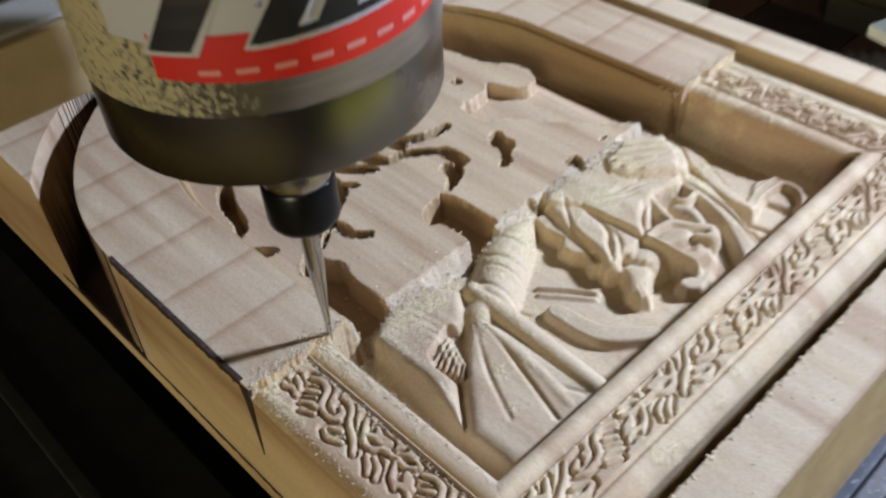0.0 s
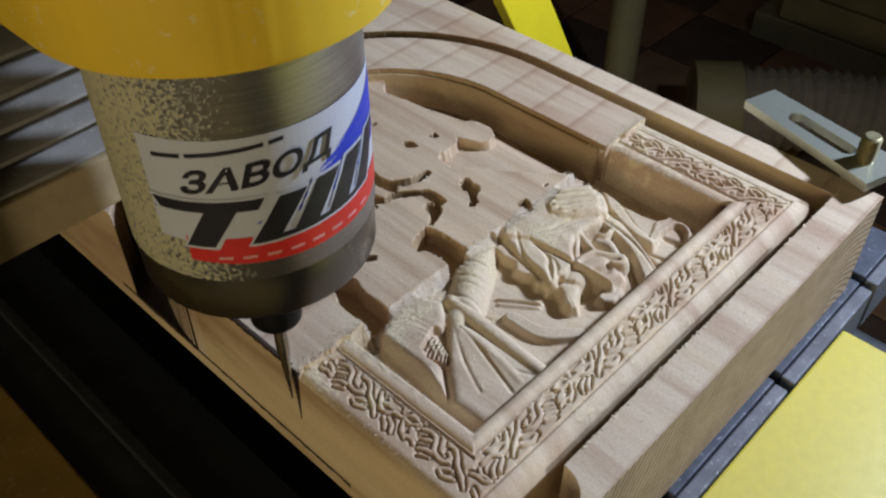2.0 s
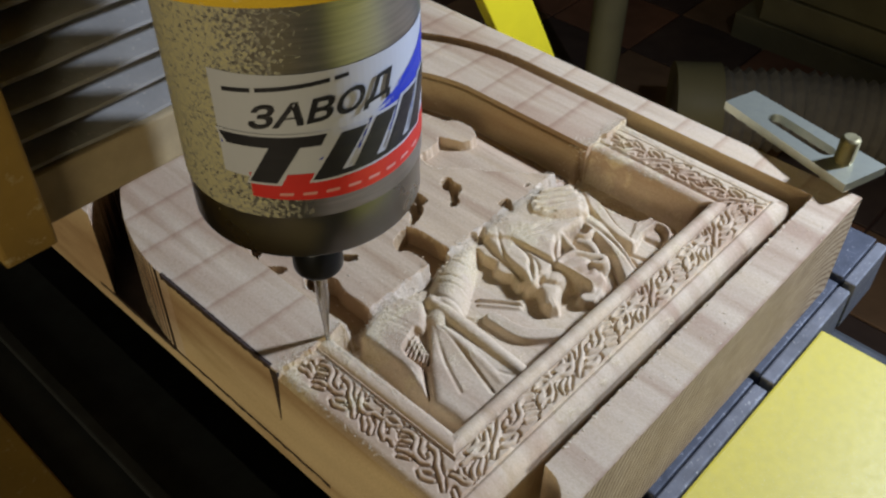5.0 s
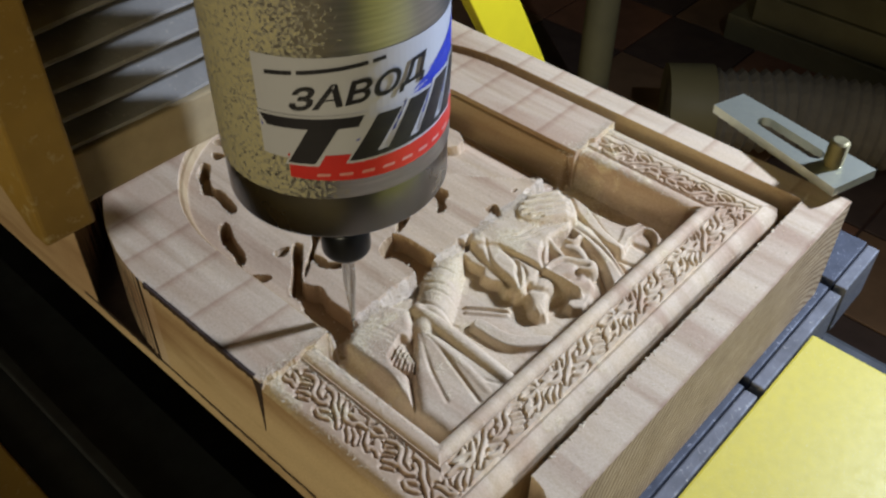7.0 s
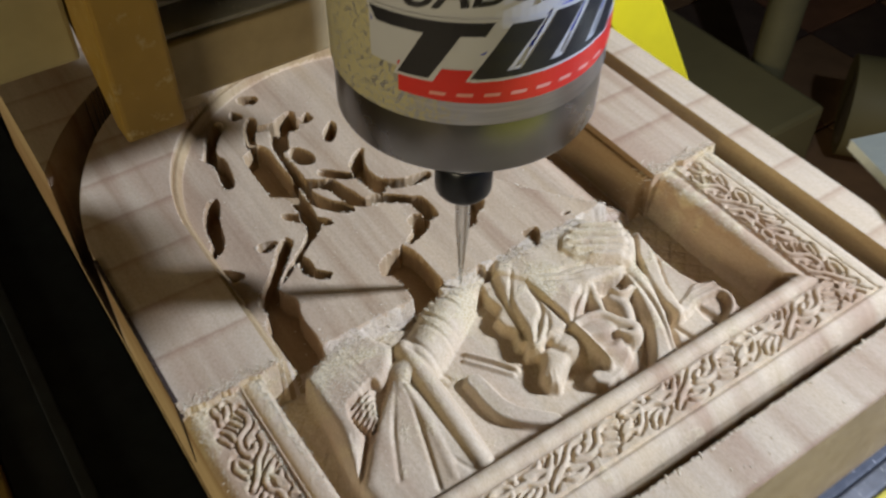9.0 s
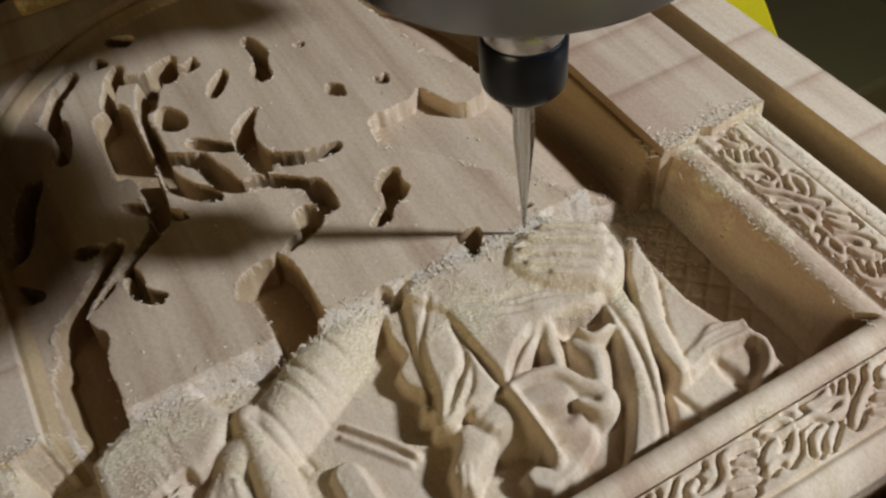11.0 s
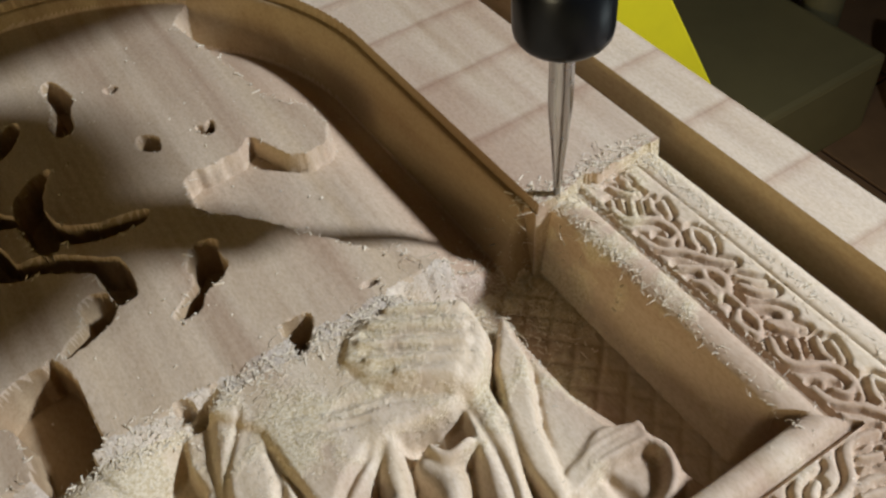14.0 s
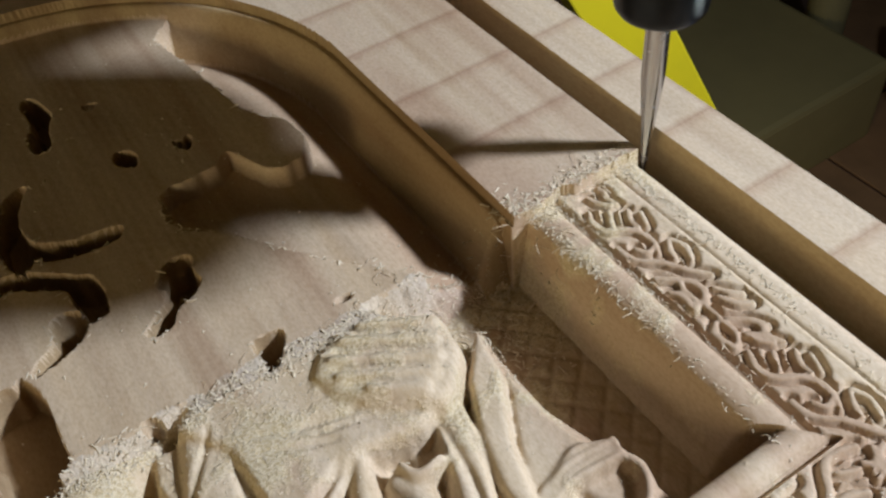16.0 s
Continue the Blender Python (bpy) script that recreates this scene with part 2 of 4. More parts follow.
RED = plain("red_ink", (0.62, 0.03, 0.02), 0.4, 0.0, 0.15, 60)
PALE_RED = plain("pale_print", (0.72, 0.32, 0.28), 0.4, 0.0, 0.15, 60)

# ---------------------------------------------------------------- building helpers


def part(name, bm, mat, parent=None, label="", smooth=None):
    me = bpy.data.meshes.new(name)
    bm.to_mesh(me)
    bm.free()
    me.materials.append(mat)
    if smooth is not None:
        me.polygons.foreach_set("use_smooth", [True] * len(me.polygons))
        me.set_sharp_from_angle(angle=radians(smooth))
    ob = new(name, me)
    ob.parent = parent
    return tagged(ob, label)


def thing(name, label, category, m=None, group="", kind=""):
    ob = new(name)
    ob.empty_display_size = 0.02
    if m is not None:
        ob.matrix_world = m
    return tagged(ob, label, category, group, kind)


def block(bm, x0, x1, y0, y1, z0, z1, bevel=0.0, m=None):
    one = bmesh.ops.create_cube(bm, size=1.0)["verts"]
    for v in one:
        v.co = Vector(((x0 + x1) / 2 + v.co.x * (x1 - x0), (y0 + y1) / 2 + v.co.y * (y1 - y0), (z0 + z1) / 2 + v.co.z * (z1 - z0)))
    if bevel:
        edges = list({e for v in one for e in v.link_edges})
        one = list({v for f in bmesh.ops.bevel(bm, geom=edges, offset=bevel, segments=2, affect="EDGES", profile=0.6)["faces"] for v in f.verts} | {v for v in one if v.is_valid})
    if m is not None:
        bmesh.ops.transform(bm, matrix=m, verts=one)
    return bm


def lathe(profile, n=48):
    """A turned body about z from (radius, height) pairs."""
    bm = bmesh.new()
    rings = []
    for r, z in profile:
        rings.append([bm.verts.new((r * math.cos(2 * math.pi * k / n), r * math.sin(2 * math.pi * k / n), z)) for k in range(n)])
    for a, b in zip(rings, rings[1:]):
        for k in range(n):
            bm.faces.new((a[k], a[(k + 1) % n], b[(k + 1) % n], b[k]))
    for ring, flip in ((rings[0], True), (rings[-1], False)):
        bm.faces.new(ring[::-1] if flip else ring)
    return bm


def prism(outline, z0, z1, bevel=0.0):
    bm = bmesh.new()
    f = bm.faces.new([bm.verts.new((x, y, z0)) for x, y in outline])
    top = bmesh.ops.extrude_face_region(bm, geom=[f])["geom"]
    for v in top:
        if isinstance(v, bmesh.types.BMVert):
            v.co.z = z1
    bmesh.ops.recalc_face_normals(bm, faces=bm.faces[:])
    if bevel:
        bmesh.ops.bevel(bm, geom=bm.edges[:], offset=bevel, segments=2, affect="EDGES", profile=0.6, clamp_overlap=True)
    return bm


# ---------------------------------------------------------------- room and machine bed
FLOOR_Z, BED_Z = -0.90, -0.055
ROOM = (-1.9, 2.6, -1.7, 2.4, 1.7)


def room():
    x0, x1, y0, y1, top = ROOM
    part("floor", block(bmesh.new(), x0, x1, y0, y1, FLOOR_Z - 0.05, FLOOR_Z), FLOOR)
    tagged(bpy.data.objects["floor"], "dark red-brown tiled workshop floor", "floor", kind="structure")
    for name, box in (("wall_north", (x0, x1, y1, y1 + 0.1)), ("wall_south", (x0, x1, y0 - 0.1, y0)), ("wall_east", (x1, x1 + 0.1, y0, y1)), ("wall_west", (x0 - 0.1, x0, y0, y1))):
        tagged(part(name, block(bmesh.new(), *box, FLOOR_Z, top), WALL), "dim plastered workshop wall", "wall", kind="structure")
    tagged(part("ceiling", block(bmesh.new(), x0, x1, y0, y1, top, top + 0.05), WALL), "dim workshop ceiling", "ceiling", kind="structure")


room()

# ---------------------------------------------------------------- the carved panel
W, ARCH_Y, ARCH_R = 0.208, 0.150, 0.1045
BX1, BY0, BY1 = 0.228, -0.0215, 0.300
RAIL, CUT = 0.0243, 0.0835
DEEP, LAYER = -0.0195, -0.0060
STEP = 0.00037

gx = np.arange(0.0, BX1 + STEP / 2, STEP)
gy = np.arange(BY0, BY1 + STEP / 2, STEP)
X, Y = np.meshgrid(gx, gy)


def arched(x0, x1, y0, cy):
    """Signed distance to an outline with straight sides and a round head."""
    cx, r = (x0 + x1) / 2, (x1 - x0) / 2
    side = np.abs(X - cx) - r
    head = np.hypot(X - cx, Y - cy) - r
    low = y0 - Y
    return np.where(Y > cy, head, np.maximum(side, low))


def smooth(a, b, v):
    s = np.clip((v - a) / (b - a), 0, 1)
    return s * s * (3 - 2 * s)


def field(points, radii=1.0):
    """Distance to a broken line, each point with its own radius: (distance - radius), and the radius there."""
    best, rad = np.full(X.shape, 9.0), np.full(X.shape, 1.0)
    points = [np.array(p, float) for p in points]
    radii = [radii] * len(points) if np.isscalar(radii) else radii
    if 2 < len(points) < 12:  # round the line off
        p, q = [2 * points[0] - points[1], *points, 2 * points[-1] - points[-2]], []
        for k in range(1, len(p) - 2):
            for u in np.linspace(0, 1, 6)[: 6 if k == len(p) - 3 else 5]:
                c = 0.5 * (2 * p[k] + (p[k + 1] - p[k - 1]) * u + (2 * p[k - 1] - 5 * p[k] + 4 * p[k + 1] - p[k + 2]) * u**2 + (3 * p[k] - p[k - 1] - 3 * p[k + 1] + p[k + 2]) * u**3)
                q.append((c, radii[k - 1] + (radii[k] - radii[k - 1]) * u))
        points, radii = [c for c, _ in q], [r for _, r in q]
    for (a, ra), (b, rb) in zip(zip(points, radii), list(zip(points, radii))[1:]):
        reach = max(ra, rb) + 0.004
        i0, i1 = np.searchsorted(gy, [min(a[1], b[1]) - reach, max(a[1], b[1]) + reach])
        j0, j1 = np.searchsorted(gx, [min(a[0], b[0]) - reach, max(a[0], b[0]) + reach])
        if i1 <= i0 or j1 <= j0:
            continue
        s = (slice(i0, i1), slice(j0, j1))
        d = b - a
        u = np.clip(((X[s] - a[0]) * d[0] + (Y[s] - a[1]) * d[1]) / max(d @ d, 1e-12), 0, 1)
        r = ra + (rb - ra) * u
        f = np.hypot(X[s] - a[0] - u * d[0], Y[s] - a[1] - u * d[1]) - r
        near = f < best[s]
        best[s] = np.where(near, f, best[s])
        rad[s] = np.where(near, r, rad[s])
    return best, rad


def blur(a, n):
    for _ in range(n):
        p = np.pad(a, 1, mode="edge")
        a = (p[:-2, 1:-1] + p[2:, 1:-1] + p[1:-1, :-2] + p[1:-1, 2:] + 2 * a) / 6
    return a


def rough_noise(scale, seed):
    """Smooth random field made from a coarse grid."""
    rng = np.random.default_rng(seed)
    ny, nx = int((BY1 - BY0) / scale) + 3, int(BX1 / scale) + 3
    g = rng.standard_normal((ny, nx))
    fy, fx = (Y - BY0) / scale, X / scale
    iy, ix = fy.astype(int), fx.astype(int)
    ty, tx = fy - iy, fx - ix
    ty, tx = ty * ty * (3 - 2 * ty), tx * tx * (3 - 2 * tx)
    return (g[iy, ix] * (1 - tx) + g[iy, ix + 1] * tx) * (1 - ty) + (g[iy + 1, ix] * (1 - tx) + g[iy + 1, ix + 1] * tx) * ty


outer = arched(0.0, W, 0.0, ARCH_Y)
inner = arched(0.0305, 0.1775, -1.0, ARCH_Y)
e = np.minimum(np.minimum(X, W - X), Y)  # distance in from the frame's outer edge
done = (Y < CUT + 0.0004 * rough_noise(0.003, 4)) & (outer <= 0.0004)
H = np.zeros(X.shape)

# uncarved stock: wall with a ledge round the roughed field
raw = np.where((inner < 0) & (Y > 0), np.maximum(-0.03, np.where(inner > -0.0016, -0.0025, -0.0025 + (inner + 0.0016) * 2.6)), 0.0)


def inside(poly):
    """Signed distance to a closed outline, negative inside."""
    best, odd = np.full(X.shape, 9.0), np.zeros(X.shape, bool)
    for (ax, ay), (bx, by) in zip(poly, poly[1:] + poly[:1]):
        dx, dy = bx - ax, by - ay
        u = np.clip(((X - ax) * dx + (Y - ay) * dy) / (dx * dx + dy * dy), 0, 1)
        best = np.minimum(best, np.hypot(X - ax - u * dx, Y - ay - u * dy))
        odd ^= ((ay > Y) != (by > Y)) & (X < ax + (Y - ay) * dx / (dy if abs(dy) > 1e-9 else 1e-9))
    return np.where(odd, -best, best)


layer = np.full(X.shape, LAYER)
wobble = 0.00016 * rough_noise(0.0016, 2) + 0.0002 * rough_noise(0.0045, 5)


def sink(f, z):
    """Cut the layer down to z where f is negative, with a clean steep wall."""
    global layer
    k = smooth(-STEP, STEP, f)
    layer = np.where(k < 1, np.minimum(layer, LAYER + (z - LAYER) * (1 - k)), layer)


def lower(poly, z):
    sink(inside(poly) + wobble, z)


def routed(poly, z):
    """A routed pocket; its corners are rounded off by cutting them twice."""
    for _ in range(2):
        poly = [(a[0] * (1 - u) + b[0] * u, a[1] * (1 - u) + b[1] * u) for a, b in zip(poly, poly[1:] + poly[:1]) for u in (0.22, 0.78)]
    sink(inside(poly) + 0.6 * wobble, z)


lower([(0.1601, 0.1360), (0.1564, 0.1305), (0.1507, 0.1298), (0.1473, 0.1325), (0.1451, 0.1381), (0.1430, 0.1420), (0.1397, 0.1395), (0.1332, 0.1386), (0.1289, 0.1395), (0.1261, 0.1376), (0.1251, 0.1302), (0.1262, 0.1269), (0.1311, 0.1223), (0.1361, 0.1161), (0.1413, 0.1084), (0.1451, 0.1026), (0.1498, 0.0968), (0.1540, 0.0921), (0.1600, 0.0850), (0.1670, 0.0777), (0.1812, 0.0882), (0.1851, 0.1279), (0.1760, 0.1906), (0.1603, 0.2072), (0.1465, 0.1950), (0.1500, 0.1750), (0.1519, 0.1583), (0.1549, 0.1491), (0.1589, 0.1445)], -0.0108 - 0.0065 * smooth(-0.024, -0.004, inner))  # lower step, falling towards the wall
stepped = layer.copy()
routed([(0.0789, 0.1733), (0.0821, 0.1746), (0.0850, 0.1716), (0.0860, 0.1657), (0.0834, 0.1619), (0.0782, 0.1660)], -0.015)
routed([(0.1040, 0.1606), (0.0988, 0.1590), (0.0939, 0.1540), (0.0929, 0.1450), (0.0941, 0.1399), (0.1035, 0.1329), (0.1148, 0.1316), (0.1170, 0.1350), (0.1135, 0.1359), (0.1058, 0.1369), (0.0996, 0.1414), (0.0982, 0.1475), (0.0996, 0.1538)], -0.015)
routed([(0.0689, 0.1627), (0.0822, 0.1521), (0.0852, 0.1516), (0.0885, 0.1403), (0.0892, 0.1352), (0.0942, 0.1360), (0.1043, 0.1274), (0.1072, 0.1255), (0.1073, 0.1167), (0.1062, 0.1144), (0.1024, 0.1138), (0.1023, 0.1182), (0.1015, 0.1229), (0.1025, 0.1246), (0.0934, 0.1315), (0.0897, 0.1314), (0.0840, 0.1351), (0.0818, 0.1450), (0.0817, 0.1478), (0.0682, 0.1576)], -0.015)
routed([(0.0963, 0.1186), (0.0997, 0.1192), (0.1030, 0.1175), (0.1025, 0.1137), (0.0998, 0.1108), (0.0953, 0.1093), (0.0901, 0.1076), (0.0903, 0.1097), (0.0959, 0.1129), (0.0962, 0.1149)], -0.015)
routed([(0.1199, 0.1196), (0.1249, 0.1187), (0.1230, 0.1151), (0.1240, 0.1113), (0.1214, 0.1090), (0.1169, 0.1074), (0.1150, 0.1041), (0.1122, 0.1033), (0.1101, 0.1052), (0.1130, 0.1069), (0.1166, 0.1099), (0.1177, 0.1131), (0.1168, 0.1144)], -0.015)
routed([(0.0771, 0.1062), (0.0841, 0.1084), (0.0879, 0.1081), (0.0858, 0.1019), (0.0836, 0.0943), (0.0821, 0.0866), (0.0786, 0.0804), (0.0751, 0.0825), (0.0788, 0.0862), (0.0794, 0.0919), (0.0790, 0.0994), (0.0755, 0.1007)], -0.015)
routed([(0.0856, 0.1014), (0.0878, 0.1003), (0.0872, 0.0919), (0.0882, 0.0852), (0.0869, 0.0824), (0.0817, 0.0854), (0.0832, 0.0933)], -0.0122)
routed([(0.1255, 0.0916), (0.1310, 0.0912), (0.1311, 0.0893), (0.1262, 0.0828), (0.1249, 0.0836), (0.1259, 0.0878), (0.1250, 0.0898)], -0.015)
routed([(0.1033, 0.0875), (0.1061, 0.0864), (0.1045, 0.0838), (0.1023, 0.0849)], -0.013)
routed([(0.0615, 0.1451), (0.0688, 0.1395), (0.0749, 0.1332), (0.0741, 0.1307), (0.0683, 0.1348), (0.0616, 0.1419)], -0.015)
routed([(0.0575, 0.1997), (0.0641, 0.2050), (0.0664, 0.2015), (0.0583, 0.1923), (0.0558, 0.1859), (0.0579, 0.1823), (0.0551, 0.1672), (0.0502, 0.1673), (0.0542, 0.1813), (0.0504, 0.1862), (0.0545, 0.1919)], -0.015)
routed([(0.0426, 0.1648), (0.0473, 0.1647), (0.0420, 0.1534), (0.0390, 0.1416), (0.0322, 0.1376), (0.0315, 0.1415), (0.0356, 0.1429), (0.0369, 0.1517), (0.0379, 0.1566)], -0.015)
routed([(0.0312, 0.1342), (0.0391, 0.1267), (0.0369, 0.1244), (0.0294, 0.1293)], -0.015)
routed([(0.0743, 0.2006), (0.0784, 0.1985), (0.0711, 0.1857), (0.0705, 0.1793), (0.0666, 0.1834)], -0.015)
routed([(0.0642, 0.1809), (0.0734, 0.1836), (0.0734, 0.1705), (0.0726, 0.1535), (0.0708, 0.1323), (0.0675, 0.1300), (0.0525, 0.1195), (0.0466, 0.1155), (0.0499, 0.1195), (0.0660, 0.1317), (0.0675, 0.1452), (0.0669, 0.1533), (0.0622, 0.1533), (0.0634, 0.1663), (0.0634, 0.1760)], -0.015)
routed([(0.0825, 0.1925), (0.0927, 0.1961), (0.0887, 0.1823), (0.0839, 0.1843), (0.0797, 0.1739), (0.0766, 0.1746), (0.0774, 0.1608), (0.0756, 0.1471), (0.0847, 0.1348), (0.0824, 0.1314), (0.0729, 0.1419), (0.0736, 0.1521), (0.0744, 0.1658), (0.0752, 0.1767), (0.0776, 0.1858)], -0.015)
routed([(0.0840, 0.1589), (0.0938, 0.1490), (0.0921, 0.1464), (0.0821, 0.1549)], -0.015)
routed([(0.0943, 0.1476), (0.0988, 0.1361), (0.0962, 0.1337), (0.0933, 0.1382)], -0.015)
routed([(0.0566, 0.1348), (0.0593, 0.1313), (0.0507, 0.1216), (0.0446, 0.1158), (0.0457, 0.1098), (0.0482, 0.1084), (0.0456, 0.1023), (0.0454, 0.0850), (0.0440, 0.0809), (0.0358, 0.0795), (0.0344, 0.0915), (0.0348, 0.1030), (0.0381, 0.1070), (0.0372, 0.1139), (0.0451, 0.1206)], -0.015)
routed([(0.0582, 0.1243), (0.0594, 0.1193), (0.0583, 0.1156), (0.0628, 0.1115), (0.0605, 0.1091), (0.0553, 0.1142), (0.0549, 0.1196)], -0.015)
routed([(0.0488, 0.1367), (0.0552, 0.1339), (0.0499, 0.1311), (0.0470, 0.1334)], -0.0130)
routed([(0.0773, 0.2149), (0.0851, 0.2102), (0.0808, 0.2061), (0.0760, 0.2107)], -0.0130)
routed([(0.0719, 0.2087), (0.0750, 0.2012), (0.0690, 0.2016)], -0.0130)
routed([(0.1100, 0.1906), (0.1134, 0.1914), (0.1159, 0.1809), (0.1128, 0.1775), (0.1122, 0.1695), (0.1084, 0.1693), (0.1078, 0.1757), (0.1110, 0.1798)], -0.015)
routed([(0.1231, 0.1583), (0.1267, 0.1559), (0.1255, 0.1500), (0.1218, 0.1546)], -0.0130)
routed([(0.1351, 0.1536), (0.1368, 0.1519), (0.1389, 0.1535), (0.1375, 0.1486), (0.1351, 0.1505)], -0.0130)
routed([(0.1222, 0.1799), (0.1259, 0.1790), (0.1237, 0.1769)], -0.011)
routed([(0.0743, 0.1941), (0.0827, 0.1914), (0.0930, 0.1882), (0.0964, 0.1913), (0.0965, 0.1854), (0.0926, 0.1852), (0.0818, 0.1880), (0.0735, 0.1907)], -0.015)
routed([(0.1013, 0.1817), (0.1021, 0.1773), (0.0958, 0.1692), (0.0933, 0.1711), (0.0954, 0.1752)], -0.015)
routed([(0.1418, 0.0906), (0.1439, 0.0909), (0.1458, 0.0904), (0.1438, 0.0899)], -0.01)
routed([(0.0790, 0.1060), (0.0850, 0.1070), (0.0890, 0.1100), (0.0910, 0.0990), (0.0900, 0.0950), (0.0910, 0.0860), (0.0840, 0.0890), (0.0830, 0.0830), (0.0785, 0.0850), (0.0800, 0.0950)], -0.015)

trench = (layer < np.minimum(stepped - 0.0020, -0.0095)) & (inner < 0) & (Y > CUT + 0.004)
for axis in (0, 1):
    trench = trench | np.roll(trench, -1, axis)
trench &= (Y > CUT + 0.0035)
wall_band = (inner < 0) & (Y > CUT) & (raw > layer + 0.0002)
layer = layer + 0.00001 * np.sin(2 * np.pi * X / 0.0021) * (layer > -0.012) + 0.0001 * rough_noise(0.012, 9)
raw = np.where((inner < 0) & (Y > 0), np.maximum(raw, layer), raw)

H = raw

# finished frame: margin, ornament band, groove, round bead, inner wall
rail = np.zeros(X.shape) - 0.0008
rail = np.where(e < 0.0035, -0.0008 - 0.0022 * (1 - np.clip(e / 0.0035, 0, 1)) ** 2, rail)
on_right, on_front = (W - X <= X) & (W - X <= Y), (Y < X) & (Y < W - X)
dip = np.where(on_right, 0.0196, np.where(on_front, 0.0178, 0.0162))  # where the groove beside the bead begins
rail = np.where((e > dip) & (e < dip + 0.0016), -0.0008 - 0.0019 * np.sin(np.pi * (e - dip) / 0.0016), rail)
rail_in = np.where(on_right, 0.0275, RAIL)  # inner edge of each rail
bead = (rail_in - dip - 0.0016) / 2
rail = np.where((e >= dip + 0.0016) & (e < rail_in), -0.0022 + 0.0021 * np.sqrt(np.clip(1 - ((e - rail_in + bead) / (bead + 0.0001)) ** 2, 0, 1)), rail)
rail = np.where(on_right & (np.abs(e - 0.0068) < 0.0006), rail - 0.0005 * (1 - np.abs(e - 0.0068) / 0.0006), rail)

# the running vine: ridges of one repeat as (along, across) in millimetres
VINE_FORE = [
    [(5.8, 15.4), (8.0, 14.5), (9.9, 13.0)],
    [(4.8, 11.8), (6.5, 11.6), (7.9, 12.3), (10.3, 11.6)],
    [(8.7, 17.8), (11.7, 19.1), (14.5, 18.3), (16.7, 14.7), (18.7, 13.3), (21.9, 13.0), (24.3, 14.2)],
    [(11.2, 14.6), (13.9, 16.3)],
    [(12.8, 11.1), (15.3, 12.6), (17.4, 12.6)],
    [(14.7, 9.6), (18.0, 11.0)],
    [(19.2, 19.6), (22.4, 19.3), (24.0, 18.1)],
    [(21.2, 17.1), (23.1, 15.8), (22.7, 13.8)],
    [(24.0, 18.1), (26.5, 15.3), (30.5, 12.8), (33.6, 10.0)],
    [(23.2, 10.5), (25.3, 12.0), (26.9, 12.5)],
    [(23.2, 9.9), (25.6, 9.0), (27.8, 9.6), (29.2, 10.4)],
]
VINE_AFT = [
    [(28.5, 19.2), (30.8, 16.3), (32.9, 14.2), (35.8, 14.1), (37.9, 16.1), (41.2, 16.3)],
    [(31.6, 16.0), (33.7, 17.0), (36.7, 16.9), (37.8, 18.5)],
    [(32.4, 19.4), (34.3, 18.1), (37.3, 18.5)],
    [(36.1, 12.1), (38.6, 10.4), (39.9, 8.7)],
    [(37.9, 12.9), (40.7, 11.6), (42.3, 9.1)],
    [(42.4, 15.5), (44.5, 12.5), (47.3, 10.5)],
    [(41.8, 17.9), (43.9, 19.6), (47.5, 18.8)],
    [(41.6, 16.7), (44.7, 16.3), (46.9, 17.7)],
    [(46.5, 14.7), (48.8, 13.1), (51.1, 11.1)],
]
REPEAT = 0.0405


def vine(length, centre, wide):
    """Ridges of the vine along a rail."""
    n = max(1.0, length / REPEAT)
    scale = length / (round(n) * REPEAT) if n > 2.5 else 1.0
    for k in range(int(math.ceil(n))):
        for line in VINE_FORE + VINE_AFT:
            row = [((p - 4.0) / 1000 + k * REPEAT, centre + wide * (q - 14.1) / 1000) for p, q in line]
            if row[0][0] * scale < length and row[-1][0] * scale < length + 0.001:
                yield [(p * scale, q) for p, q in row]


best = np.full(X.shape, 9.0)
for length, centre, wide, place in ((W - 0.026, 0.0126, 0.86, lambda s, a: (W - 0.012 - s, a)), (CUT - 0.008, 0.0104, 0.94, lambda s, a: (a, CUT - 0.001 - s)), (CUT - 0.008, 0.0139, 0.92, lambda s, a: (W - a, CUT - 0.001 - s))):
    for line in vine(length, centre, wide):
        best = np.minimum(best, field([place(s, a) for s, a in line], [0.00084] + [0.00100] * (len(line) - 2) + [0.00078])[0])
best = best + 0.00010 * rough_noise(0.0016, 21)
band = (e > 0.0040) & (e < dip - 0.0002)
trough = smooth(0.0010, 0.0002, best)
ridge_up = smooth(0.0002, -0.0006, best)
rail = np.where(band, rail - 0.0012 * trough * (1 - ridge_up) + 0.0001 * ridge_up, rail)

floor_in = np.where((X > 0.050) & (X < 0.158), -0.0145, DEEP)


def ridge(points, radii, top, base):
    """A rounded fold."""
    global floor_in
    f, r = field(points, radii)
    u = np.clip((f + r) / r, 0, 1)
    floor_in = np.where(f < 0, np.maximum(floor_in, base + (top - base) * np.sqrt(1 - u * u)), floor_in)


def pad(points, radii, top, base):
    """A flat-topped form."""
    global floor_in
    f, r = field(points, radii)
    floor_in = np.where(f < 0, np.maximum(floor_in, base + (top - base) * smooth(0, -0.0012, f)), floor_in)


def form(poly, top, base, edge):
    """A garment piece: steep sides, softly rounded top."""
    global floor_in
    f = np.clip(-blur(inside(poly), 2) / edge, 0, 1)
    floor_in = np.where(f > 0, np.maximum(floor_in, base + (top - base) * (0.5 + 0.5 * np.sqrt(1 - (1 - f) ** 2))), floor_in)


